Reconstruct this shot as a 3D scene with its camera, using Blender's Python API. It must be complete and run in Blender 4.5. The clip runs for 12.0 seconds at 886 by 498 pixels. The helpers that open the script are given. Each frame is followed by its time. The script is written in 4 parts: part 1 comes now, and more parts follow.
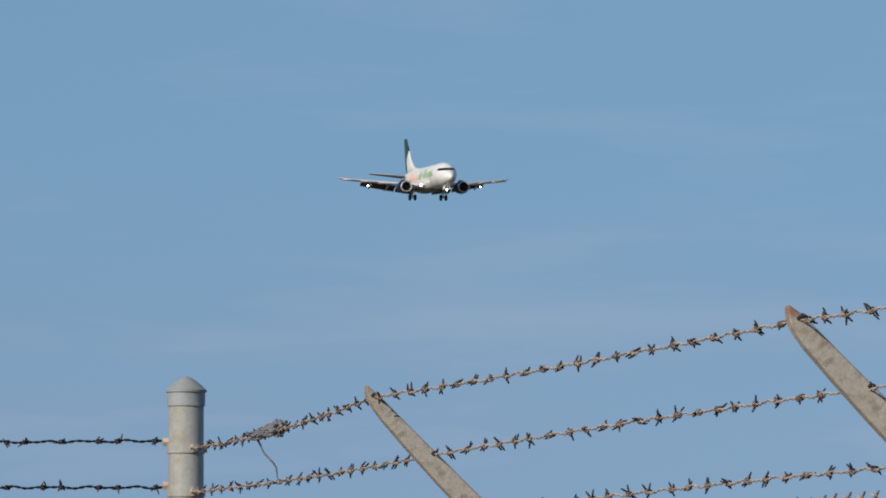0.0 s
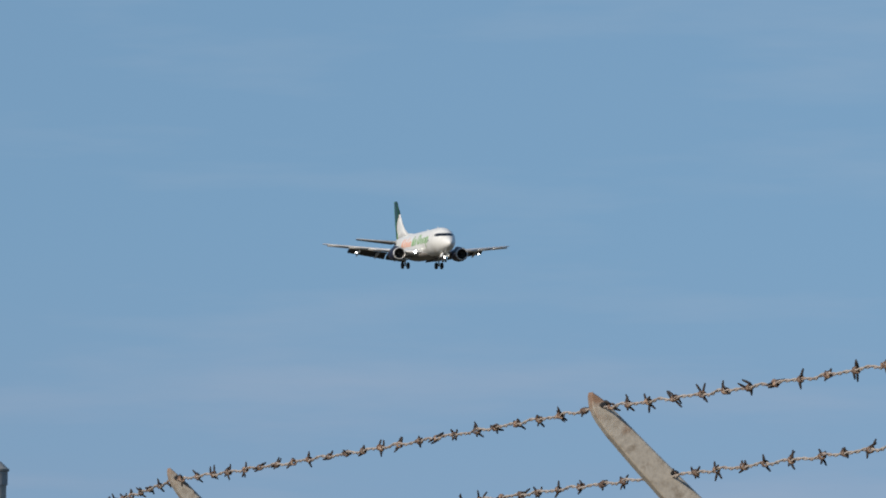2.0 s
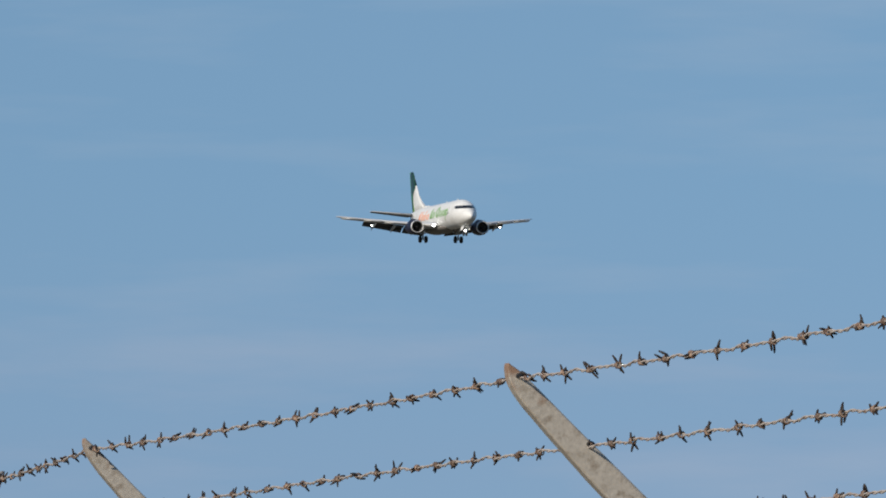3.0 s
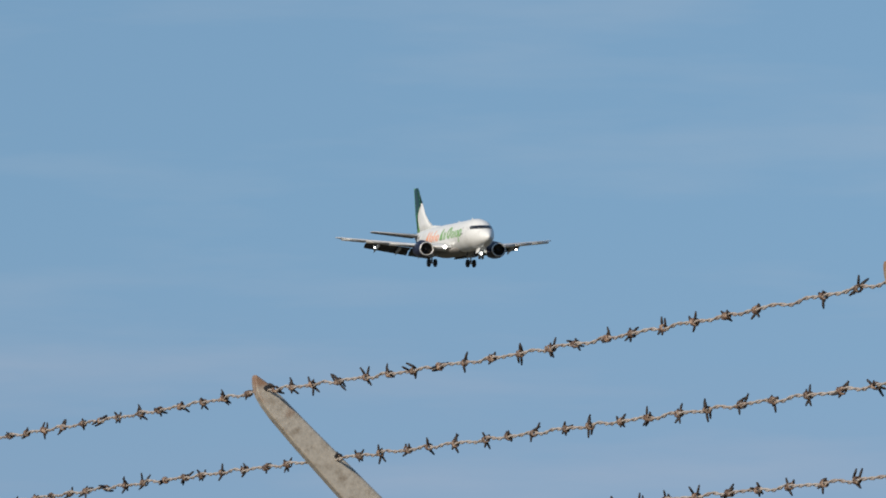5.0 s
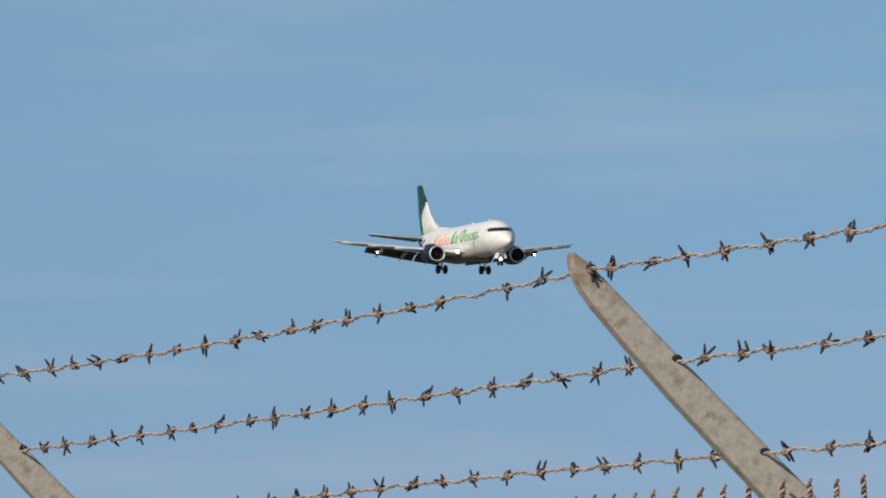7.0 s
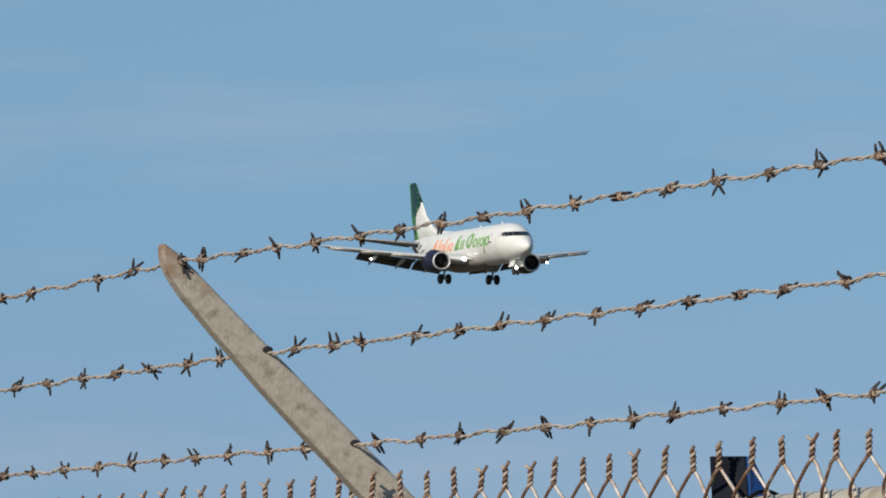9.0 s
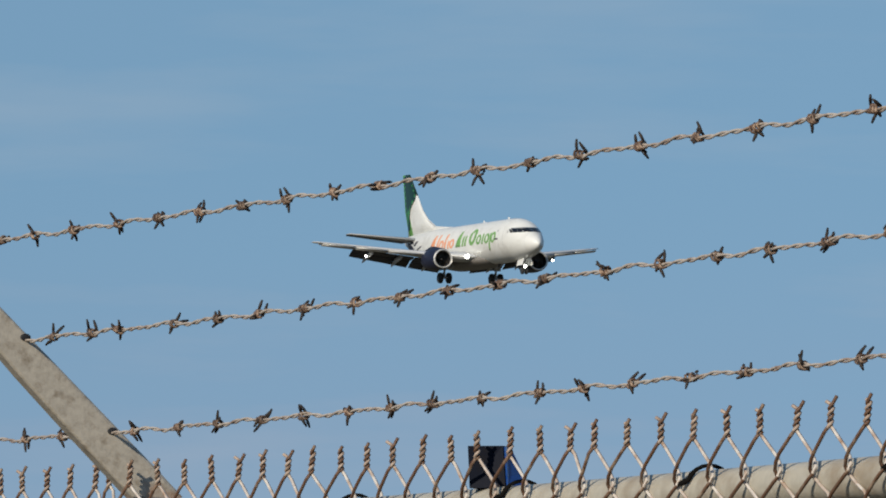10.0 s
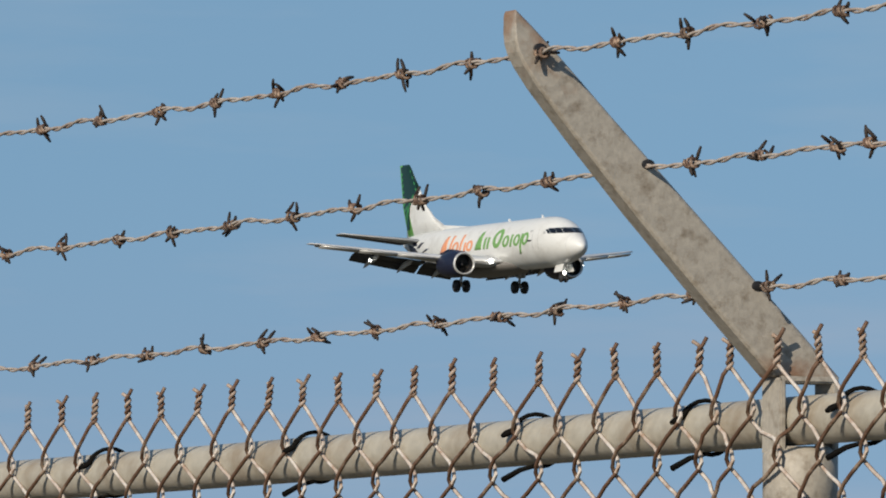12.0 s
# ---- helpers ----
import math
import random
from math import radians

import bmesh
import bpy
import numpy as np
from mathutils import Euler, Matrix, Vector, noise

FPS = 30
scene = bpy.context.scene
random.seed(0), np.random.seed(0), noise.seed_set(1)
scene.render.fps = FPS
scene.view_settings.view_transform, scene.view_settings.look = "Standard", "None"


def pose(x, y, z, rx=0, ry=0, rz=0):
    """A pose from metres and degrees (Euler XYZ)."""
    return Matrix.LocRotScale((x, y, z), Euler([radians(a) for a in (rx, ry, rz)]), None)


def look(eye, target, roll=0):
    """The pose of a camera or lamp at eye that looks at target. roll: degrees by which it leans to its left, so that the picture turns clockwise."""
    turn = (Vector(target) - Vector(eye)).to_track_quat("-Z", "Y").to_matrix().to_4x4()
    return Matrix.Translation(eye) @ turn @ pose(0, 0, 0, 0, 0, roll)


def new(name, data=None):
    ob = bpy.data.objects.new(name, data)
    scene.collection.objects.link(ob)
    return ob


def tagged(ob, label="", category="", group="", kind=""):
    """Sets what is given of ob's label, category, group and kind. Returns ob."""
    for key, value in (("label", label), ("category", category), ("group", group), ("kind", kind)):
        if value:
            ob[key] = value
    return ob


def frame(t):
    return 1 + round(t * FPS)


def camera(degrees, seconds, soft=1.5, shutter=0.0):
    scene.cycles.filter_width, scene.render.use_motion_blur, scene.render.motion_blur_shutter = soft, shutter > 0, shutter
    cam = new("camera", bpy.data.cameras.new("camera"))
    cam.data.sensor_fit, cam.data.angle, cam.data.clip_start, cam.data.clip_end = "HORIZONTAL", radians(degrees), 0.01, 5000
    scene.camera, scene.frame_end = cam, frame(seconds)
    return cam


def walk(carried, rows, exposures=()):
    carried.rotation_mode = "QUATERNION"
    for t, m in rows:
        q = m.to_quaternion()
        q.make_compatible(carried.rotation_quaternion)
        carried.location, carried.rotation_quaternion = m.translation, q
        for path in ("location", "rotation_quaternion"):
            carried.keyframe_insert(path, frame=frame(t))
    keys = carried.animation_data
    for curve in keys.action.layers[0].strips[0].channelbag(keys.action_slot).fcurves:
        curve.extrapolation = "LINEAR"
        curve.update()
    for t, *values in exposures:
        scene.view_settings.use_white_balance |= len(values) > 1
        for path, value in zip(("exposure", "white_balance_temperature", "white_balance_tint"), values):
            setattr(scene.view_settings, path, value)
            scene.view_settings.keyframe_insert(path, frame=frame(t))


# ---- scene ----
EYE = 1.68                      # height of the handheld camera above the ground
cam = camera(5.281, 12.0, soft=1.9)
# seconds, sway to the side, sway up, then degrees: turn to the right of +Y, tilt up, roll
SWAY = [
    (0, 0.0001, -0.0354, 13.257, 3.333, 0.026),
    (0.3, 0.0005, -0.0306, 13.418, 3.214, 0.065),
    (0.5, -0.0013, -0.0265, 13.558, 3.168, 0.091),
    (0.8, -0.0001, -0.0211, 13.698, 3.260, 0.070),
    (1, -0.0022, -0.0159, 13.831, 3.410, 0.056),
    (1.2, -0.0015, -0.0112, 13.967, 3.571, 0.131),
    (1.5, 0.0001, -0.0019, 14.200, 3.754, 0.244),
    (1.8, 0.0004, 0.0032, 14.364, 3.762, 0.113),
    (2, -0.0000, 0.0021, 14.434, 3.697, 0.026),
    (2.3, -0.0053, 0.0039, 14.568, 3.554, -0.007),
    (2.5, -0.0101, 0.0015, 14.674, 3.496, -0.029),
    (2.7, -0.0123, 0.0032, 14.807, 3.489, -0.026),
    (4.3, -0.0086, 0.0034, 15.680, 3.693, -0.004),
    (4.5, -0.0079, 0.0027, 15.853, 3.660, -0.001),
    (4.8, -0.0050, 0.0031, 16.191, 3.607, -0.008),
    (5, -0.0026, 0.0009, 16.452, 3.600, -0.013),
    (5.3, -0.0001, 0.0024, 16.795, 3.604, -0.006),
    (5.5, 0.0012, 0.0017, 16.979, 3.612, -0.002),
    (5.8, 0.0008, 0.0014, 17.223, 3.593, -0.025),
    (6, -0.0035, 0.0005, 17.397, 3.578, -0.041),
    (6.3, -0.0030, -0.0003, 17.670, 3.570, -0.003),
    (6.5, -0.0003, -0.0026, 17.854, 3.566, 0.022),
    (6.7, 0.0044, -0.0016, 18.031, 3.573, 0.019),
    (8.3, 0.0118, -0.0023, 19.663, 3.412, -0.007),
    (8.5, 0.0145, -0.0038, 19.947, 3.429, -0.010),
    (8.8, 0.0168, -0.0026, 20.397, 3.476, -0.008),
    (9, 0.0131, -0.0025, 20.709, 3.518, -0.006),
    (9.2, 0.0102, -0.0021, 21.026, 3.553, -0.042),
    (9.5, 0.0135, -0.0005, 21.476, 3.545, -0.096),
    (9.7, 0.0127, -0.0009, 21.767, 3.510, -0.130),
    (10, 0.0040, -0.0014, 22.206, 3.447, -0.181),
    (10.2, 0.0026, -0.0033, 22.508, 3.418, -0.154),
    (10.5, 0.0049, -0.0041, 22.996, 3.397, -0.114),
    (11, -0.0006, 0.0013, 23.864, 3.415, -0.097),
    (11.2, -0.0025, 0.0026, 24.247, 3.417, -0.137),
    (11.5, -0.0007, 0.0032, 24.821, 3.388, -0.198),
    (11.7, -0.0027, 0.0037, 25.216, 3.366, -0.158),
    (12, -0.0078, 0.0047, 25.839, 3.320, -0.099),
]
walk(cam, [(t, pose(sx, 0.0, EYE + sz, 90 + tilt, roll, -turn)) for t, sx, sz, turn, tilt, roll in SWAY],
     exposures=[(0, 0.02, 6400, 10.5), (2.5, 0.02, 6380, 10.5), (4.5, 0.05, 6430, 10), (6.5, 0.07, 6480, 8.5), (8.5, 0.08, 6490, 7), (9.4, 0.09, 6490, 7), (10.0, -0.06, 6490, 7.5), (12.0, -0.05, 6540, 8.5)])

# ---------------------------------------------------------------- sky and sun
SUN_TURN, SUN_UP = radians(235), radians(27)      # the sun's bearing clockwise from +Y, and its height
world = bpy.data.worlds.new("sky")
scene.world = world
world.use_nodes = True
wn, wl = world.node_tree.nodes, world.node_tree.links
sky = wn.new("ShaderNodeTexSky")
sky.sky_type, sky.sun_disc = "NISHITA", False
sky.sun_elevation, sky.sun_rotation = SUN_UP, SUN_TURN
sky.air_density, sky.dust_density, sky.ozone_density = 1.0, 0.0, 4.0
tint = wn.new("ShaderNodeMix")
tint.data_type, tint.blend_type = "RGBA", "MULTIPLY"
tint.inputs["Factor"].default_value = 1.0
tint.inputs["B"].default_value = (0.985, 1.0, 0.945, 1)
wl.new(sky.outputs["Color"], tint.inputs["A"])
# a clear, dry day: the deep blue reaches far down towards the horizon
sky_way, lifted = wn.new("ShaderNodeTexCoord"), wn.new("ShaderNodeVectorMath")
lifted.operation = "MULTIPLY_ADD"
lifted.inputs[1].default_value = (1, 1, 0.37)
lifted.inputs[2].default_value = (0, 0, 0.1635)
wl.new(sky_way.outputs["Generated"], lifted.inputs[0])
wl.new(lifted.outputs["Vector"], sky.inputs["Vector"])
# faint veils of high cloud, drawn out along the horizon
coords, veil_map = wn.new("ShaderNodeTexCoord"), wn.new("ShaderNodeMapping")
veil_map.inputs["Scale"].default_value = (9.0, 9.0, 60.0)
veil = wn.new("ShaderNodeTexNoise")
veil.inputs["Scale"].default_value, veil.inputs["Detail"].default_value, veil.inputs["Roughness"].default_value = 1.6, 5.0, 0.55
ramp = wn.new("ShaderNodeMapRange")
ramp.inputs["From Min"].default_value, ramp.inputs["From Max"].default_value = 0.5, 0.85
ramp.inputs["To Min"].default_value, ramp.inputs["To Max"].default_value = 0.0, 0.38
wl.new(coords.outputs["Generated"], veil_map.inputs["Vector"])
wl.new(veil_map.outputs["Vector"], veil.inputs["Vector"])
wl.new(veil.outputs["Fac"], ramp.inputs["Value"])
cloudy = wn.new("ShaderNodeMix")
cloudy.data_type = "RGBA"
cloudy.inputs["B"].default_value = (4.9, 5.7, 6.7, 1)
wl.new(ramp.outputs["Result"], cloudy.inputs["Factor"])
wl.new(tint.outputs["Result"], cloudy.inputs["A"])
# towards the horizon the haze turns the blue a little mauve, unevenly
height, low_haze, patchy_haze = wn.new("ShaderNodeSeparateXYZ"), wn.new("ShaderNodeMapRange"), wn.new("ShaderNodeMath")
low_haze.inputs["From Min"].default_value, low_haze.inputs["From Max"].default_value = 0.070, 0.034
low_haze.interpolation_type = "SMOOTHSTEP"
patchy_haze.operation = "MULTIPLY_ADD"
patchy_haze.inputs[1].default_value, patchy_haze.inputs[2].default_value = 1.7, 0.15
haze_amount, hazy = wn.new("ShaderNodeMath"), wn.new("ShaderNodeMix")
haze_amount.operation, haze_amount.use_clamp = "MULTIPLY", True
hazy.data_type, hazy.blend_type = "RGBA", "MULTIPLY"
hazy.inputs["B"].default_value = (1.10, 0.98, 0.965, 1)
wl.new(coords.outputs["Generated"], height.inputs["Vector"])
wl.new(height.outputs["Z"], low_haze.inputs["Value"])
wl.new(veil.outputs["Fac"], patchy_haze.inputs[0])
wl.new(low_haze.outputs["Result"], haze_amount.inputs[0])
wl.new(patchy_haze.outputs["Value"], haze_amount.inputs[1])
wl.new(haze_amount.outputs["Value"], hazy.inputs["Factor"])
wl.new(cloudy.outputs["Result"], hazy.inputs["A"])
wl.new(hazy.outputs["Result"], wn["Background"].inputs["Color"])
wn["Background"].inputs["Strength"].default_value = 0.0828

sun = new("sun", bpy.data.lights.new("sun", "SUN"))
sun.data.energy, sun.data.angle, sun.data.color = 4.4, radians(0.5), (1.0, 0.875, 0.71)
sun_way = Vector((math.sin(SUN_TURN) * math.cos(SUN_UP), math.cos(SUN_TURN) * math.cos(SUN_UP), math.sin(SUN_UP)))
sun.matrix_world = look((0, 0, 30), Vector((0, 0, 30)) - sun_way)


# ---------------------------------------------------------------- materials
def paint(name, colour, rough=0.5, metal=0.0, stain=None, stain_amount=0.0, stain_scale=8.0, vary=0.12, grain=40.0, bump=0.0, glow=0.0, coat=0.0, randomise=0.0):
    """A surface with broad stains, fine grain and a little relief. Scales are per metre."""
    m = bpy.data.materials.new(name)
    m.use_nodes = True
    n, l = m.node_tree.nodes, m.node_tree.links
    b = n["Principled BSDF"]
    b.inputs["Metallic"].default_value = metal
    b.inputs["Coat Weight"].default_value = coat
    tc = n.new("ShaderNodeTexCoord")
    fine = n.new("ShaderNodeTexNoise")
    fine.inputs["Scale"].default_value, fine.inputs["Detail"].default_value = grain, 6.0
    l.new(tc.outputs["Object"], fine.inputs["Vector"])
    mix = n.new("ShaderNodeMix")
    mix.data_type = "RGBA"
    mix.inputs["A"].default_value = (*[c * (1 - vary) for c in colour], 1)
    mix.inputs["B"].default_value = (*[min(1, c * (1 + vary)) for c in colour], 1)
    l.new(fine.outputs["Fac"], mix.inputs["Factor"])
    out = mix.outputs["Result"]
    if stain:
        broad = n.new("ShaderNodeTexNoise")
        broad.inputs["Scale"].default_value, broad.inputs["Detail"].default_value, broad.inputs["Roughness"].default_value = stain_scale, 8.0, 0.65
        l.new(tc.outputs["Object"], broad.inputs["Vector"])
        edge = n.new("ShaderNodeMapRange")
        edge.inputs["From Min"].default_value, edge.inputs["From Max"].default_value = 0.62 - 0.35 * stain_amount, 0.72
        l.new(broad.outputs["Fac"], edge.inputs["Value"])
        mix2 = n.new("ShaderNodeMix")
        mix2.data_type = "RGBA"
        mix2.inputs["B"].default_value = (*stain, 1)
        l.new(edge.outputs["Result"], mix2.inputs["Factor"])
        l.new(out, mix2.inputs["A"])
        out = mix2.outputs["Result"]
    if randomise:
        info, hsv, span = n.new("ShaderNodeObjectInfo"), n.new("ShaderNodeHueSaturation"), n.new("ShaderNodeMapRange")
        span.inputs["To Min"].default_value, span.inputs["To Max"].default_value = 1 - randomise, 1 + randomise
        l.new(info.outputs["Random"], span.inputs["Value"])
        l.new(span.outputs["Result"], hsv.inputs["Value"])
        l.new(out, hsv.inputs["Color"])
        out = hsv.outputs["Color"]
    l.new(out, b.inputs["Base Color"])
    r = n.new("ShaderNodeMapRange")
    r.inputs["To Min"].default_value, r.inputs["To Max"].default_value = max(0.03, rough - 0.1), min(1.0, rough + 0.1)
    l.new(fine.outputs["Fac"], r.inputs["Value"])
    l.new(r.outputs["Result"], b.inputs["Roughness"])
    if bump:
        bp = n.new("ShaderNodeBump")
        bp.inputs["Strength"].default_value, bp.inputs["Distance"].default_value = 0.6, bump
        l.new(fine.outputs["Fac"], bp.inputs["Height"])
        l.new(bp.outputs["Normal"], b.inputs["Normal"])
    if glow:
        b.inputs["Emission Color"].default_value = (1.0, 0.97, 0.88, 1)
        b.inputs["Emission Strength"].default_value = glow
    return m


GALV = paint("weathered galvanised steel", (0.45, 0.42, 0.355), 0.46, 0.1, (0.30, 0.245, 0.18), 0.45, 16.0, 0.22, 110.0, 0.0008)
GALV_POST = paint("greyed galvanised pipe", (0.32, 0.325, 0.31), 0.6, 0.0, (0.24, 0.22, 0.18), 0.4, 18.0, 0.2, 120.0, 0.0008)
GALV_ARM = paint("dull galvanised pressed steel", (0.375, 0.345, 0.298), 0.55, 0.0, (0.19, 0.155, 0.115), 0.30, 60.0, 0.32, 200.0, 0.0009)
CAP = paint("cast aluminium cap", (0.27, 0.30, 0.32), 0.6, 0.0, (0.22, 0.22, 0.20), 0.45, 18.0, 0.12, 150.0, 0.0005)
STRAND = paint("weathered wire strand", (0.42, 0.375, 0.335), 0.5, 0.0, (0.20, 0.125, 0.085), 0.5, 60.0, 0.25, 250.0, 0.0004)
BARB = paint("rusty barb wire", (0.090, 0.052, 0.036), 0.7, 0.0, (0.42, 0.31, 0.23), 0.42, 160.0, 0.3, 500.0, 0.0003, randomise=0.35)
BARB_TIP = paint("dark cut wire end", (0.022, 0.015, 0.012), 0.7, 0.0, vary=0.3, grain=500.0, randomise=0.3)
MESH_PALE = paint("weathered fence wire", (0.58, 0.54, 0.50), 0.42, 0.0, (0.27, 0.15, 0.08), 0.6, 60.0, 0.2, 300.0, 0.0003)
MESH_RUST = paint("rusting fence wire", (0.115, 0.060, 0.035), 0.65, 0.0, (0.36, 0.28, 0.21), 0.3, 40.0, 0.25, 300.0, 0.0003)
MESH_MID = paint("half rusted fence wire", (0.40, 0.315, 0.26), 0.6, 0.0, (0.18, 0.11, 0.07), 0.45, 50.0, 0.25, 300.0, 0.0003)
TIE = paint("blackened tie wire", (0.006, 0.0055, 0.005), 0.9, vary=0.3, grain=200.0)
TIE.node_tree.nodes["Principled BSDF"].inputs["Specular IOR Level"].default_value = 0.1
SHRED = paint("grimy plastic thread", (0.10, 0.10, 0.11), 0.6, vary=0.3, grain=80.0)
SCRAP = paint("dusty torn plastic", (0.17, 0.175, 0.195), 0.5, 0.0, (0.22, 0.21, 0.2), 0.4, 60.0, 0.2, 100.0, 0.001)
PANEL_BLACK = paint("black plastic housing", (0.004, 0.006, 0.014), 0.5, 0.0, (0.008, 0.007, 0.008), 0.3, 50.0, 0.2, 200.0)
PANEL_BLACK.node_tree.nodes["Principled BSDF"].inputs["Specular IOR Level"].default_value = 0.06
PANEL_BLUE = paint("deep blue panel glass", (0.008, 0.045, 0.22), 0.12, 0.0, vary=0.2, grain=60.0, coat=0.6)
WHITE = paint("white aircraft paint", (0.67, 0.68, 0.67), 0.42, 0.0, (0.54, 0.54, 0.52), 0.35, 0.6, 0.04, 4.0, coat=0.1)
WING_GREY = paint("pale grey wing paint", (0.47, 0.485, 0.51), 0.4, 0.0, (0.40, 0.40, 0.40), 0.3, 0.8, 0.06, 5.0)
GREY = paint("grey aircraft paint", (0.42, 0.43, 0.44), 0.4, 0.0, (0.3, 0.3, 0.3), 0.3, 0.8, 0.06, 5.0)
# the shade under the belly is put into this darker grey
BELLY = paint("grey belly paint with shade in it", (0.17, 0.16, 0.15), 0.5, 0.0, (0.10, 0.09, 0.08), 0.4, 0.8, 0.1, 5.0)
# near black, because the shade beneath flaps and elevators is coloured in
DARK_GREY = paint("dark grey with underside shade", (0.032, 0.033, 0.037), 0.55, 0.0, (0.05, 0.05, 0.05), 0.35, 1.0, 0.12, 5.0)
NAVY = paint("navy blue aircraft paint", (0.009, 0.012, 0.032), 0.45, 0.0, (0.014, 0.016, 0.03), 0.3, 0.8, 0.1, 5.0)
GREEN = paint("leaf green aircraft paint", (0.035, 0.23, 0.05), 0.35, 0.0, (0.02, 0.10, 0.05), 0.4, 0.7, 0.12, 4.0, coat=0.3)
DEEP_GREEN = paint("deep green aircraft paint", (0.006, 0.030, 0.022), 0.35, 0.0, vary=0.15, grain=4.0)
SPRING = paint("spring green aircraft paint", (0.11, 0.33, 0.07), 0.35, 0.0, (0.05, 0.22, 0.05), 0.4, 0.7, 0.1, 4.0, coat=0.3)
LIME = paint("lime green lettering", (0.17, 0.36, 0.10), 0.4, vary=0.06, grain=6.0)
ORANGE = paint("orange lettering", (0.74, 0.31, 0.16), 0.4, vary=0.06, grain=6.0)
BARE = paint("polished bare metal", (0.62, 0.62, 0.61), 0.38, 0.4, (0.5, 0.48, 0.46), 0.3, 2.0, 0.05, 8.0)
TITAN = paint("heat-browned metal", (0.14, 0.12, 0.10), 0.5, 0.5, vary=0.15, grain=10.0)
VOID = paint("black intake lining", (0.012, 0.012, 0.014), 0.6, vary=0.2, grain=10.0)
COCKPIT_GLASS = paint("dark cockpit glazing", (0.008, 0.009, 0.012), 0.08, vary=0.1, grain=5.0, coat=0.5)
TYRE = paint("black tyre rubber", (0.018, 0.018, 0.019), 0.8, vary=0.2, grain=20.0)
LAMP = paint("landing lamp lens", (0.9, 0.9, 0.88), 0.2, vary=0.02, grain=5.0, glow=9.0)
GRASS = paint("dry mown grass", (0.08, 0.07, 0.043), 0.9, 0.0, (0.135, 0.112, 0.074), 0.5, 0.05, 0.3, 3.0)


def rusting_tip(base, foot, top):
    """A copy of a steel whose upper end and foot have rusted, in ragged patches that differ from piece to piece."""
    m = base.copy()
    m.name = "galvanised steel with a rusting end"
    n, l = m.node_tree.nodes, m.node_tree.links
    b = n["Principled BSDF"]
    old = b.inputs["Base Color"].links[0].from_socket
    tc, cut, info = n.new("ShaderNodeTexCoord"), n.new("ShaderNodeSeparateXYZ"), n.new("ShaderNodeObjectInfo")
    l.new(tc.outputs["Object"], cut.inputs["Vector"])
    up = n.new("ShaderNodeMapRange")
    up.inputs["From Min"].default_value, up.inputs["From Max"].default_value = foot, top
    up.inputs["To Min"].default_value, up.inputs["To Max"].default_value = -0.35, 0.34
    l.new(cut.outputs["Z"], up.inputs["Value"])
    shift = n.new("ShaderNodeVectorMath")
    l.new(tc.outputs["Object"], shift.inputs[0])
    l.new(info.outputs["Random"], shift.inputs[1])
    patchy = n.new("ShaderNodeTexNoise")
    patchy.inputs["Scale"].default_value, patchy.inputs["Detail"].default_value = 38.0, 8.0
    l.new(shift.outputs["Vector"], patchy.inputs["Vector"])
    low = n.new("ShaderNodeMapRange")
    low.inputs["From Min"].default_value, low.inputs["From Max"].default_value = EYE + 0.385, EYE + 0.45
    low.inputs["To Min"].default_value, low.inputs["To Max"].default_value = 0.24, -0.35
    l.new(cut.outputs["Z"], low.inputs["Value"])
    ends, add, edge = n.new("ShaderNodeMath"), n.new("ShaderNodeMath"), n.new("ShaderNodeMapRange")
    ends.operation = "MAXIMUM"
    l.new(up.outputs["Result"], ends.inputs[0])
    l.new(low.outputs["Result"], ends.inputs[1])
    l.new(ends.outputs["Value"], add.inputs[0])
    l.new(patchy.outputs["Fac"], add.inputs[1])
    edge.inputs["From Min"].default_value, edge.inputs["From Max"].default_value = 0.58, 0.84
    edge.inputs["To Max"].default_value = 0.85
    l.new(add.outputs["Value"], edge.inputs["Value"])
    mix = n.new("ShaderNodeMix")
    mix.data_type = "RGBA"
    mix.inputs["B"].default_value = (0.23, 0.125, 0.07, 1)
    l.new(edge.outputs["Result"], mix.inputs["Factor"])
    l.new(old, mix.inputs["A"])
    l.new(mix.outputs["Result"], b.inputs["Base Color"])
    return m


ARM_STEEL = rusting_tip(GALV_ARM, EYE + 0.58, EYE + 0.71)


# ---------------------------------------------------------------- mesh helpers
def mesh_of(name, verts, faces, smooth=True):
    me = bpy.data.meshes.new(name)
    me.from_pydata([tuple(v) for v in verts], [], faces)
    me.polygons.foreach_set("use_smooth", [smooth] * len(me.polygons))
    me.update()
    return me


def part(name, data, material, parent=None, label="", m=None):
    """Links a bmesh, a mesh or (verts, faces) as one object under a thing or a part."""
    if isinstance(data, bmesh.types.BMesh):
        me = bpy.data.meshes.new(name)
        data.to_mesh(me)
        data.free()
    elif isinstance(data, tuple):
        me = mesh_of(name, *data)
    else:
        me = data
    if not me.materials:
        me.materials.append(material)
    ob = new(name, me)
    ob.parent = parent
    if m is not None:
        ob.matrix_basis = m
    return tagged(ob, label)


def merge(*pieces):
    verts, faces = [], []
    for v, f in pieces:
        k = len(verts)
        verts.extend(v)
        faces.extend([tuple(i + k for i in q) for q in f])
    return verts, faces


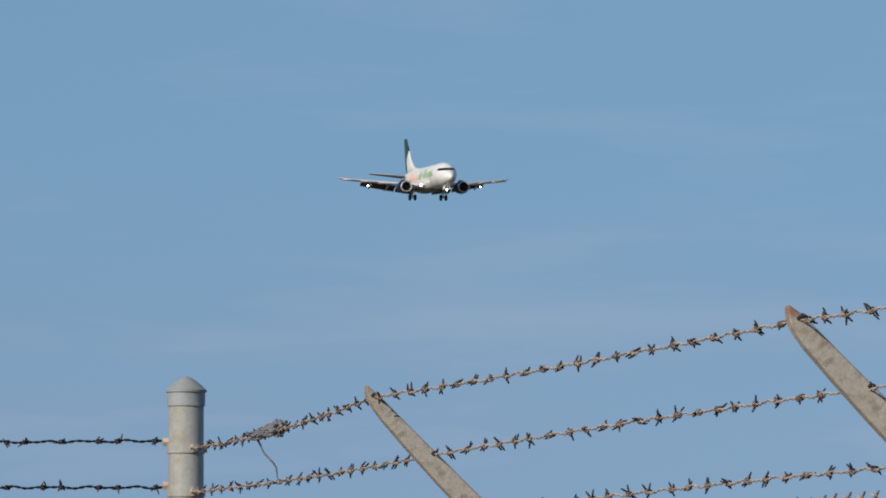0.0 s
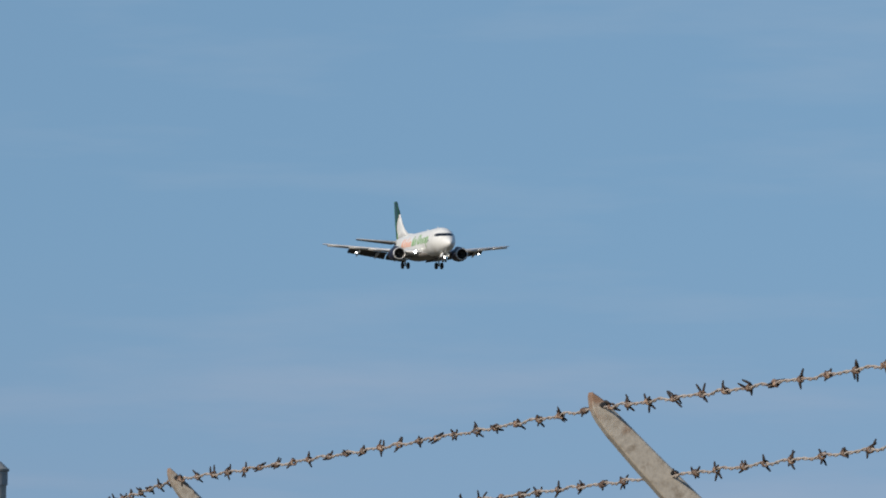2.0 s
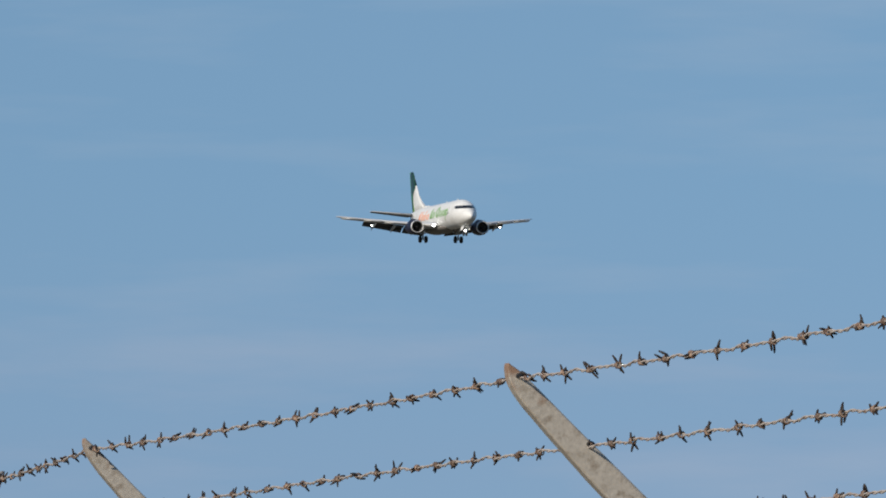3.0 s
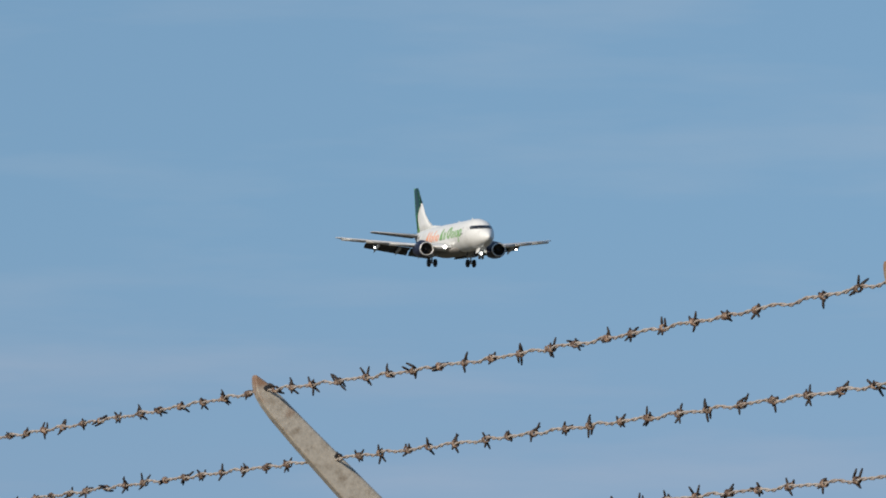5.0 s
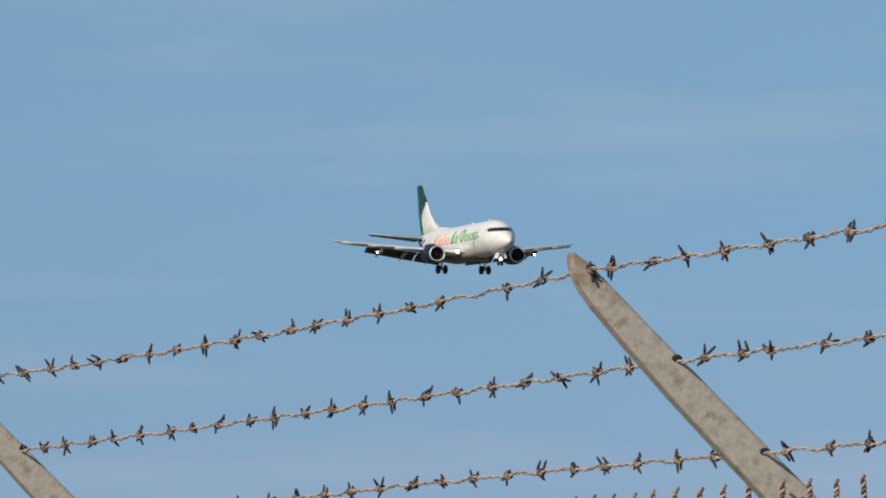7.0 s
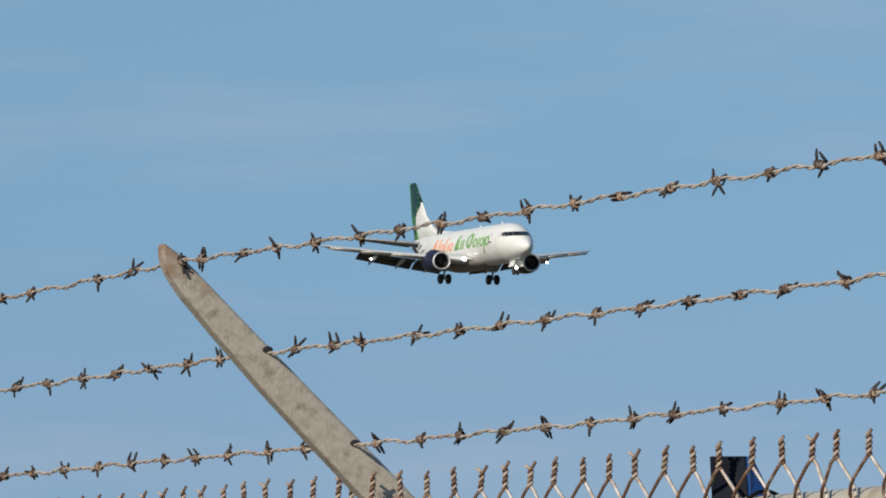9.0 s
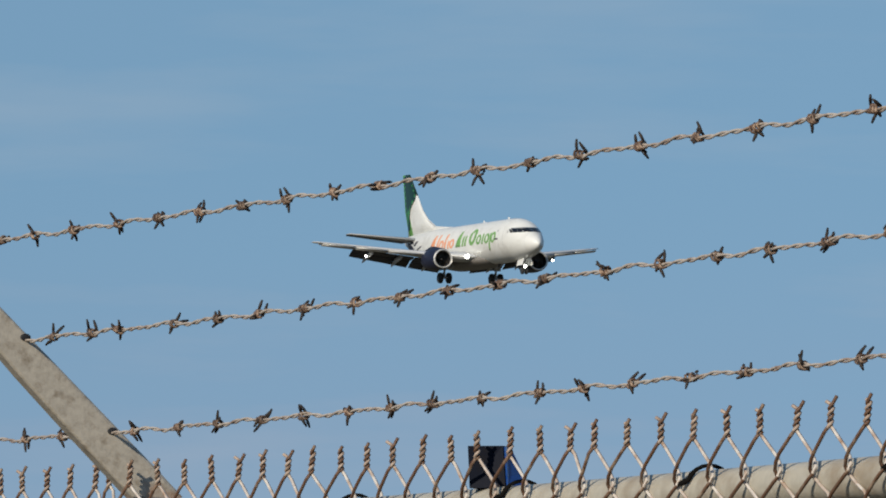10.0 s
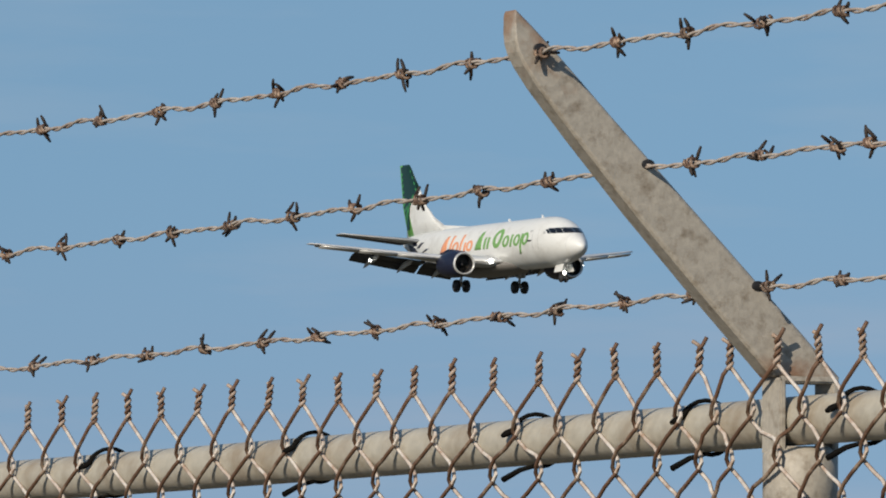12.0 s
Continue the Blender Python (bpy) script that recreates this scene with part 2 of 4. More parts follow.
def tube(path, radius, sides=6, caps=True):
    """A round bar along a path; radius is a number or one number for each point."""
    p = np.asarray(path, float)
    n = len(p)
    r = np.full(n, radius) if np.isscalar(radius) else np.asarray(radius, float)
    d = np.gradient(p, axis=0)
    d /= np.linalg.norm(d, axis=1)[:, None] + 1e-12
    ref = np.array([0.0, 0.0, 1.0]) if abs(d[:, 2]).mean() < 0.8 else np.array([1.0, 0.0, 0.0])
    a = np.cross(d, ref)
    a /= np.linalg.norm(a, axis=1)[:, None] + 1e-12
    b = np.cross(d, a)
    w = np.arange(sides) * 2 * np.pi / sides
    v = p[:, None] + r[:, None, None] * (np.cos(w)[None, :, None] * a[:, None] + np.sin(w)[None, :, None] * b[:, None])
    faces = [(i * sides + j, i * sides + (j + 1) % sides, (i + 1) * sides + (j + 1) % sides, (i + 1) * sides + j) for i in range(n - 1) for j in range(sides)]
    if caps:
        faces += [tuple(range(sides))[::-1], tuple((n - 1) * sides + j for j in range(sides))]
    return [tuple(q) for q in v.reshape(-1, 3)], faces


def rings(sections, closed=True):
    """Skins a list of equal rings of points, with end faces."""
    n, k = len(sections), len(sections[0])
    verts = [tuple(q) for s in sections for q in s]
    faces = [(i * k + j, i * k + (j + 1) % k, (i + 1) * k + (j + 1) % k, (i + 1) * k + j) for i in range(n - 1) for j in range(k)]
    if closed:
        faces += [tuple(range(k))[::-1], tuple((n - 1) * k + j for j in range(k))]
    return verts, faces


def lathe(profile, sides=32, axis="z", squash=None):
    """Turns (along, radius) pairs about an axis."""
    out = []
    for h, r in profile:
        ring = []
        for j in range(sides):
            w = 2 * math.pi * j / sides
            c, s = r * math.cos(w), r * math.sin(w)
            if squash and s < 0:
                s *= squash
            ring.append({"z": (c, s, h), "x": (h, c, s), "y": (c, h, s)}[axis])
        out.append(ring)
    return rings(out, closed=True)


def box(x0, x1, y0, y1, z0, z1, bevel=0.0):
    bm = bmesh.new()
    bmesh.ops.create_cube(bm, size=1.0)
    bmesh.ops.transform(bm, matrix=Matrix.Translation(((x0 + x1) / 2, (y0 + y1) / 2, (z0 + z1) / 2)) @ Matrix.Diagonal((x1 - x0, y1 - y0, z1 - z0, 1)), verts=bm.verts)
    if bevel:
        bmesh.ops.bevel(bm, geom=bm.edges[:], offset=bevel, segments=2, affect="EDGES")
    return bm


# ---------------------------------------------------------------- ground
def ground_sheet():
    bm = bmesh.new()
    bmesh.ops.create_circle(bm, cap_ends=True, radius=4800, segments=96)
    ob = part("ground", bm, GRASS)
    tagged(ob, "flat dry mown grass reaching to the horizon", "ground", kind="structure")


ground_sheet()

# ---------------------------------------------------------------- the fence
FENCE_X = 4.01                                     # the posts' and the rail's line, parallel to the runway
RAIL_Z, RAIL_R = EYE + 0.3485, 0.0221
POSTS = {"e": 19.32, "a": 16.42, "b": 13.606, "c": 10.754, "d": 7.567, "f": 4.5, "g": 1.45, "h": -1.6}
TWIST_BASE, TWIST_TOP = EYE + 0.3995, EYE + 0.4295
PITCH = 0.0839                                     # width of one diamond of the mesh
WIRES = [                                          # each strand: its line over the arms, its height at each post, its droop in each bay
    dict(x=3.743, z=0.688, at=dict(e=0.7025, a=0.6845, b=0.680, c=0.6815, d=0.667, f=0.655, g=0.66, h=0.66), droop=dict(e=0.012, a=0.0045, b=0.0105, c=0.004, d=0.004, f=0.01, g=0.01)),
    dict(x=3.851, z=0.579, at=dict(e=0.613, a=0.5835, b=0.581, c=0.5755, d=0.569, f=0.556, g=0.575, h=0.575), droop=dict(e=0.006, a=-0.0045, b=0.0025, c=0.0065, d=0.003, f=0.01, g=0.01)),
    dict(x=3.963, z=0.469, at=dict(e=0.520, a=0.486, b=0.472, c=0.467, d=0.466, f=0.455, g=0.468, h=0.468), droop=dict(e=0.006, a=-0.005, b=-0.008, c=0.0055, d=0.004, f=0.01, g=0.01)),
]
# where the barbs sit along each strand, near the camera
TOP_BARBS = [16.25, 16.13, 16.02, 15.89, 15.78, 15.66, 15.54, 15.43, 15.29, 15.17, 15.06, 14.94, 14.82, 14.69, 14.58, 14.47, 14.33, 14.22, 14.09, 13.96, 13.84, 13.70, 13.55, 13.46, 13.35, 13.21, 13.07, 12.95, 12.83, 12.70, 12.58, 12.45, 12.32, 12.18, 12.07, 11.93, 11.82, 11.69, 11.56, 11.43, 11.31, 11.05, 10.92, 10.74, 10.67, 10.52, 10.41, 10.28, 10.13, 10.00, 9.87, 9.74, 9.61, 9.47, 9.34, 9.20, 9.07, 8.93, 8.80, 8.65, 8.51, 8.37, 8.24, 8.10, 7.96, 7.83, 7.69, 7.55, 7.40, 7.27, 7.13, 6.99]
MIDDLE_BARBS = [16.16, 16.03, 15.93, 15.81, 15.71, 15.57, 15.43, 15.32, 15.20, 15.09, 14.96, 14.84, 14.72, 14.59, 14.47, 14.37, 14.25, 14.12, 13.99, 13.87, 13.60, 13.48, 13.37, 13.23, 13.12, 12.99, 12.84, 12.73, 12.61, 12.46, 12.35, 12.21, 12.09, 11.96, 11.84, 11.70, 11.57, 11.43, 11.30, 11.17, 11.03, 10.91, 10.64, 10.51, 10.42, 10.24, 10.10, 9.97, 9.83, 9.68, 9.55, 9.41, 9.27, 9.15, 8.99, 8.85, 8.71, 8.58, 8.44, 8.30, 8.16, 8.02, 7.89, 7.75, 7.47, 7.34, 7.20, 7.14]
LOW_BARBS = [16.34, 16.22, 16.09, 15.96, 15.84, 15.72, 15.61, 15.47, 15.34, 15.19, 15.08, 14.96, 14.83, 14.71, 14.60, 14.48, 14.36, 14.23, 14.10, 13.97, 13.85, 13.73, 13.60, 13.48, 13.35, 13.23, 13.11, 12.98, 12.86, 12.73, 12.61, 12.48, 12.36, 12.23, 12.09, 11.97, 11.84, 11.70, 11.57, 11.44, 11.32, 11.20, 11.05, 10.92, 10.67, 10.52, 10.39, 10.25, 10.12, 9.98, 9.85, 9.73, 9.59, 9.43, 9.31, 9.18, 9.03, 8.89, 8.75, 8.61, 8.48, 8.35, 8.21, 8.08, 7.96, 7.82, 7.68, 7.54, 7.40]
ORDER = list(POSTS)


def wire_point(k, y):
    """A point of strand k at the place y along the fence."""
    w = WIRES[k]
    for far, near in zip(ORDER, ORDER[1:]):
        if y >= POSTS[near] or near == ORDER[-1]:
            u = (POSTS[far] - y) / (POSTS[far] - POSTS[near])
            z = w["at"][far] * (1 - u) + w["at"][near] * u - w["droop"][far] * 4 * u * (1 - u)
            xf = FENCE_X + 0.006 if far == "e" else w["x"]
            return Vector((xf * (1 - u) + w["x"] * u, y, EYE + z))


def strand_pair(points, phase, pitch=0.062, off=0.0014, radius=0.0013):
    """Two wires laid round each other along a run of points."""
    p = np.array([tuple(q) for q in points])
    s = np.concatenate([[0], np.cumsum(np.linalg.norm(np.diff(p, axis=0), axis=1))])
    n = int(s[-1] / (pitch / 9)) + 2
    u = np.linspace(0, s[-1], n)
    c = np.stack([np.interp(u, s, p[:, i]) for i in range(3)], 1)
    d = np.gradient(c, axis=0)
    d /= np.linalg.norm(d, axis=1)[:, None]
    a = np.cross(d, [0, 0, 1.0])
    a /= np.linalg.norm(a, axis=1)[:, None]
    b = np.cross(a, d)
    # the strands never lie quite straight
    kink = (0.0014 * np.sin(u * 37 + phase) + 0.0010 * np.sin(u * 61 + 3 * phase))[:, None] * b + 0.0018 * np.sin(u * 23.0 + 2 * phase)[:, None] * a
    w = 2 * np.pi * u / pitch + phase + 0.5 * np.sin(u * 9 + phase)
    out = []
    for turn in (0, np.pi):
        q = c + kink + off * (np.cos(w + turn)[:, None] * a + np.sin(w + turn)[:, None] * b)
        out.append(tube(q, radius, 6))
    return merge(*out)


def barb_meshes(seed):
    """One barb: two short wires coiled about the strand (along x), each with one cut end that stands up and one that hangs."""
    rng = random.Random(seed)
    pieces, tips = [], []
    for side in (-1, 1):
        w0, x0 = rng.uniform(0, 6.28), side * 0.0042
        path = []
        for i in range(13):
            w = w0 + i / 12 * 1.5 * 2 * math.pi
            path.append((x0 + (i / 12 - 0.5) * 0.0085, 0.0040 * math.cos(w), 0.0040 * math.sin(w)))
        pieces.append(tube(path, 0.00150, 6))
        for up in (1, -1):
            root = Vector((x0 + up * side * 0.004, rng.uniform(-0.003, 0.003), up * 0.0030))
            go = Vector((rng.uniform(-0.85, 0.85), rng.uniform(-0.75, 0.75), up)).normalized()
            ln = rng.choice((0.0045, 0.0070, 0.0095, 0.0115, 0.0135)) + rng.uniform(-0.001, 0.001)
            bend = root + go * ln * 0.55 + Vector((rng.uniform(-0.001, 0.001), 0, 0))
            tips.append(tube([root, bend, root + go * ln], [0.0016, 0.0018, 0.0011], 6))
    v, f = merge(*pieces, *tips)
    me = mesh_of("barb", v, f)
    me.materials.append(BARB)
    me.materials.append(BARB_TIP)
    n_coil = sum(len(q[1]) for q in pieces)
    me.polygons.foreach_set("material_index", [0] * n_coil + [1] * (len(f) - n_coil))
    return me


ARM_X, ARM_Z = 4.026, 0.379


ARM_AX, ARM_AZ = -math.sin(radians(44.5)), math.cos(radians(44.5))


def arm_at(s, c, y):
    """The point s along the arm and c across it, towards the edge that holds the strands."""
    return (ARM_X + ARM_AX * s + ARM_AZ * c, y, EYE + ARM_Z + ARM_AZ * s - ARM_AX * c)


def arm_shape(longer=0.0, slim=0.0, tilt=0.0, wide=0.0):
    """The pressed-steel arm that leans outwards at 45 degrees: broad at its foot, narrowing to a tip cut across to a point on the upper edge; built in the plane across the fence."""
    upper = [(-0.0035, 0.0150), (0.05, 0.0150), (0.12, 0.0140), (0.22, 0.0124), (0.32, 0.0108), (0.40, 0.0103), (0.430, 0.0091), (0.4490, 0.0076)]
    lower = [(0.4470, 0.0042), (0.4425, -0.0005), (0.4370, -0.0065), (0.4300, -0.0125), (0.4215, -0.0172), (0.408, -0.0213), (0.385, -0.0247), (0.33, -0.0285), (0.24, -0.0328), (0.15, -0.0342), (0.0440, -0.0340)]
    outline = [(s + longer * (s > 0.2), c + slim * max(0.0, min(1.0, -c / 0.02)) + wide * (c > 0.009) + tilt * (0.28 - s)) for s, c in upper + lower]
    foot = 0.0440 - slim
    outline[-1] = (foot, outline[-1][1])
    half = 0.0125

    def ring(y, shrink):
        return [arm_at(s + (0.2 - s) * shrink * 0.05, (c + 0.009) * (1 - shrink) - 0.009, y) for s, c in outline]
    return (*rings([ring(-half, 0.17), ring(-half + 0.0007, 0.08), ring(-half + 0.0028, 0.0), ring(half - 0.0015, 0.0), ring(half, 0.06)]), False)


ARM_MESHES = {"a": arm_shape(0.003, 0.0085, 0.015), "d": arm_shape()}
ARM_MESH = arm_shape(0.0, 0.0048, 0.019, 0.002)
fence = new("perimeter_fence")
tagged(fence, "weathered chain-link fence topped by three strands of rusty barbed wire", "fence")


def slot_place(x, z):
    """How far along the arm and across it the point (x, z) lies."""
    ax, az = -math.sin(radians(44.5)), math.cos(radians(44.5))
    dx, dz = x - ARM_X, z - ARM_Z
    return dx * ax + dz * az, dx * az - dz * ax


def line_post(key, y):
    r = 0.0302
    post = part("post", lathe([(0.0, r), (RAIL_Z - RAIL_R - 0.004, r)], 28), GALV, fence, "dull galvanised tubular line post", pose(FENCE_X, y, 0))
    # cup over the post's head and the loop that the rail runs through
    cup = merge(lathe([(RAIL_Z - 0.085, r + 0.001), (RAIL_Z - 0.083, r + 0.0035), (RAIL_Z - 0.03, r + 0.0035), (RAIL_Z - 0.0235, r - 0.004)], 28))
    part("post_cap", cup, GALV_ARM, post, "rust-stained pressed cap cup")
    for x0, x1 in ((-RAIL_R - 0.0075, -RAIL_R - 0.0015), (RAIL_R + 0.0015, RAIL_R + 0.0075)):
        part("web", box(x0, x1, -0.018, 0.018, RAIL_Z - 0.03, EYE + 0.3872, 0.0012), GALV_ARM, post)
    part("saddle", box(-RAIL_R - 0.0078, RAIL_R + 0.0078, -0.0182, 0.0182, EYE + 0.3815, EYE + 0.3874, 0.0015), GALV_ARM, post)
    dx = {"a": 0.018, "b": 0.012, "c": 0.008, "d": 0.005}.get(key, 0.0)      # no two arms are bent quite alike
    arm = part("barb_arm", ARM_MESHES.get(key, ARM_MESH), ARM_STEEL, fence, "leaning pressed-steel barbed-wire arm with a stained tip", pose(dx, y, 0))
    for k, w in enumerate(WIRES):
        s, c = slot_place(w["x"] - dx, w["at"][key])
        c = min(max(c, -0.002), 0.0095)
        ring = lathe([(-0.0135, 0.0052), (-0.0132, 0.0058), (0.0132, 0.0058), (0.0135, 0.0052)], 12, "y")
        part("wire_slot", ([(v[0] * 1.15, v[1], v[2] * 0.8) for v in ring[0]], ring[1]), VOID, arm, "dark slot that holds the strand", Matrix.Translation(Vector(arm_at(s, c, 0)) + Vector((0, 0, 0.003))))
    return post


for key, y in POSTS.items():
    if key != "e":
        line_post(key, y)


def shell(profile, sides=36):
    """An open turned surface, so that its rims stay crisp."""
    return rings([[(r * math.cos(2 * math.pi * j / sides), r * math.sin(2 * math.pi * j / sides), h) for j in range(sides)] for h, r in profile], closed=False)


def corner_post():
    r = 0.0362
    y = POSTS["e"]
    top = EYE + 0.8515
    post = part("post", shell([(0.0, r), (top - 0.03, r)]), GALV_POST, fence, "thick galvanised corner post with a domed cap", pose(FENCE_X, y, 0))
    dome = [(top - 0.0265 * ((9 - i) / 9) ** 1.55, max(0.0005, (r + 0.0034) * (1 - i / 9))) for i in range(10)]
    cap = merge(shell([(top - 0.0615, r), (top - 0.0615, r + 0.0028)]), shell([(top - 0.0615, r + 0.0028), (top - 0.0335, r + 0.0030)]), shell([(top - 0.0335, r + 0.0030), (top - 0.0330, r + 0.0060)]),
                shell([(top - 0.0330, r + 0.0060), (top - 0.0285, r + 0.0064)]), shell([(top - 0.0285, r + 0.0064), (top - 0.0265, r + 0.0034)]), shell(dome))
    part("post_cap", cap, CAP, post, "grey cast domed cap")
    for w in WIRES:
        z = EYE + w["at"]["e"]
        band = merge(shell([(z - 0.0095, r), (z - 0.0095, r + 0.0032)]), shell([(z - 0.0095, r + 0.0032), (z + 0.0095, r + 0.0032)]), shell([(z + 0.0095, r + 0.0032), (z + 0.0095, r)]))
        part("tension_band", band, GALV_POST, post, "galvanised strap round the post")
        for sx, sy, up in ((0.010, -0.045, 0.0), (-0.043, 0.022, 0.014)):
            d = Vector((sx, sy, 0)).normalized()
            nut = tube([d * (r - 0.002) + Vector((0, 0, z + up)), d * (r + 0.012) + Vector((0, 0, z + up))], 0.0095, 6)
            part("bolt", (*nut, False), MESH_MID, post, "rusty bolt and nut")


corner_post()

# the strands and their barbs
BARB_KINDS = [barb_meshes(s) for s in range(20)]
DARK_KINDS = [barb_meshes(s) for s in range(40, 44)]
for me in DARK_KINDS:
    me.materials[0] = BARB_TIP
rng = random.Random(5)
for k, stations in enumerate((TOP_BARBS, MIDDLE_BARBS, LOW_BARBS)):
    ys = [POSTS["e"] - 0.045 - i * 0.08 for i in range(int((POSTS["e"] - POSTS["h"] - 0.06) / 0.08))]
    strand = part("barbed_wire", strand_pair([wire_point(k, y) for y in ys], 1.3 * k), STRAND, fence, "two-ply twisted barbed-wire strand, rusting")
    rows = list(stations)
    y = stations[0]
    while y < POSTS["e"] - 0.25:
        y += 0.123 + rng.uniform(-0.014, 0.014)
        rows.append(y)
    y = stations[-1]
    while y > POSTS["g"]:
        y -= 0.134 + rng.uniform(-0.012, 0.012)
        rows.append(y)
    for y in rows:
        p, q = wire_point(k, y), wire_point(k, y - 0.02)
        turn = (q - p).to_track_quat("X", "Z").to_matrix().to_4x4()
        part("barb", rng.choice(BARB_KINDS), BARB, strand, "", Matrix.Translation(p) @ turn @ pose(0, 0, 0, rng.gauss(0, 32), rng.uniform(-9, 9), rng.choice((0, 180)) + rng.uniform(-9, 9)))

# beyond the corner post the strands run on along the next side of the fence
side_way = Vector((-0.33, 0.944, 0))
corner = Vector((FENCE_X, POSTS["e"], 0))
for k, w in enumerate(WIRES):
    p0 = corner + side_way * 0.045 + Vector((0, 0, EYE + w["at"]["e"] + (0.018, 0.011, 0.011)[k]))
    pts = [p0 + side_way * s + Vector((0, 0, 0.025 * s + 0.006 * math.sin(s * 1.05) * (0.4 + 0.2 * k))) for s in np.linspace(0, 3.0, 40)]
    strand = part("barbed_wire", strand_pair(pts, 0.7 + k, radius=0.0017), TIE, fence, "darker two-ply barbed-wire strand round the corner")
    s = 0.10
    while s < 2.9:
        p = pts[min(39, int(s / 3.0 * 39))]
        part("barb", rng.choice(DARK_KINDS), BARB, strand, "", Matrix.Translation(p) @ side_way.to_track_quat("X", "Z").to_matrix().to_4x4() @ pose(0, 0, 0, rng.uniform(0, 360), 0, 0))
        s += 0.127 + rng.uniform(-0.012, 0.012)
end_post = corner + side_way * 3.02
part("post", lathe([(0.0, 0.0302), (EYE + 0.80, 0.0302), (EYE + 0.81, 0.027), (EYE + 0.815, 0.005)], 24), GALV, fence, "galvanised post of the next side", Matrix.Translation(end_post))

# top rail, in lengths from post to post
for far, near in zip(ORDER, ORDER[1:]):
    a, b = POSTS[far], POSTS[near]
    pts = [(FENCE_X, a - (a - b) * i / 12, RAIL_Z - 0.002 * math.sin(math.pi * i / 12)) for i in range(13)]
    part("top_rail", tube(pts, RAIL_R, 28, False), GALV, fence, "dull galvanised tubular top rail")
side_end = end_post + Vector((0, 0, RAIL_Z))
part("top_rail", tube([corner + side_way * 0.03 + Vector((0, 0, RAIL_Z)), side_end], RAIL_R, 20, False), GALV, fence)

# the chain-link mesh: flat spirals of wire hooked into each other, their ends twisted together in pairs along the top
MESH_X, MESH_R = FENCE_X - RAIL_R - 0.0052, 0.00205


BEND = [(1, 0.0130, 0.0195), (0.9, 0.0032, 0.0108), (0.35, -0.0036, 0.0040), (-0.35, -0.0038, -0.0026), (-0.85, 0.0028, -0.0086), (-1, 0.0130, -0.0150)]


def stand_off(y):
    """How far the mesh bulges outwards to pass in front of a post."""
    return -0.0088 * max(max(0.0, 1 - ((y - p) / 0.055) ** 2) for p in POSTS.values())


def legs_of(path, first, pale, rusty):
    """The face materials of a zigzag tube: legs that fall one way are dark brown, those that fall the other pale."""
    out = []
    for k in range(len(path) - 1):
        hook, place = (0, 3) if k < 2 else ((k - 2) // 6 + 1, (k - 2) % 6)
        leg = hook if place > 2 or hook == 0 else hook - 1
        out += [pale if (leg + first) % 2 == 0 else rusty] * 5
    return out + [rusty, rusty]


TWIST_PLACES = [7.398, 7.479, 7.546, 7.651, 7.712, 7.794, 7.878, 7.957, 8.037, 8.134, 8.223, 8.308, 8.392, 8.476, 8.560, 8.641, 8.728, 8.811, 8.899, 8.981, 9.068, 9.151, 9.240, 9.328, 9.393, 9.474, 9.560, 9.652, 9.726, 9.812, 9.898,
                9.976, 10.054, 10.147, 10.220, 10.299, 10.378, 10.462, 10.553, 10.641, 10.724, 10.809, 10.859, 10.947, 11.029, 11.117, 11.196, 11.272, 11.360, 11.425, 11.507, 11.586, 11.665, 11.755, 11.841, 11.927]


def twist_places():
    """The twists along the top: uneven steps."""
    rng = random.Random(77)
    out = list(TWIST_PLACES)
    y = out[0] - PITCH
    while y > POSTS["h"]:
        out.append(y + rng.uniform(-0.006, 0.006))
        y -= PITCH
    y = TWIST_PLACES[-1] + 0.0825
    while y < POSTS["e"] - 0.05:
        out.append(y + rng.uniform(-0.005, 0.005))
        y += 0.0825 if y < 13.7 else 0.0748
    return sorted(out)


TWISTS = twist_places()


def twist_foot(y):
    """The height of the twists' feet: the mesh climbs a little towards the corner."""
    return TWIST_BASE + float(np.interp(y, [7.4, 10.5, 11.1, 12.4, 14.4, 19.0], [-0.002, 0.0005, 0.009, 0.0150, 0.0185, 0.0185]))


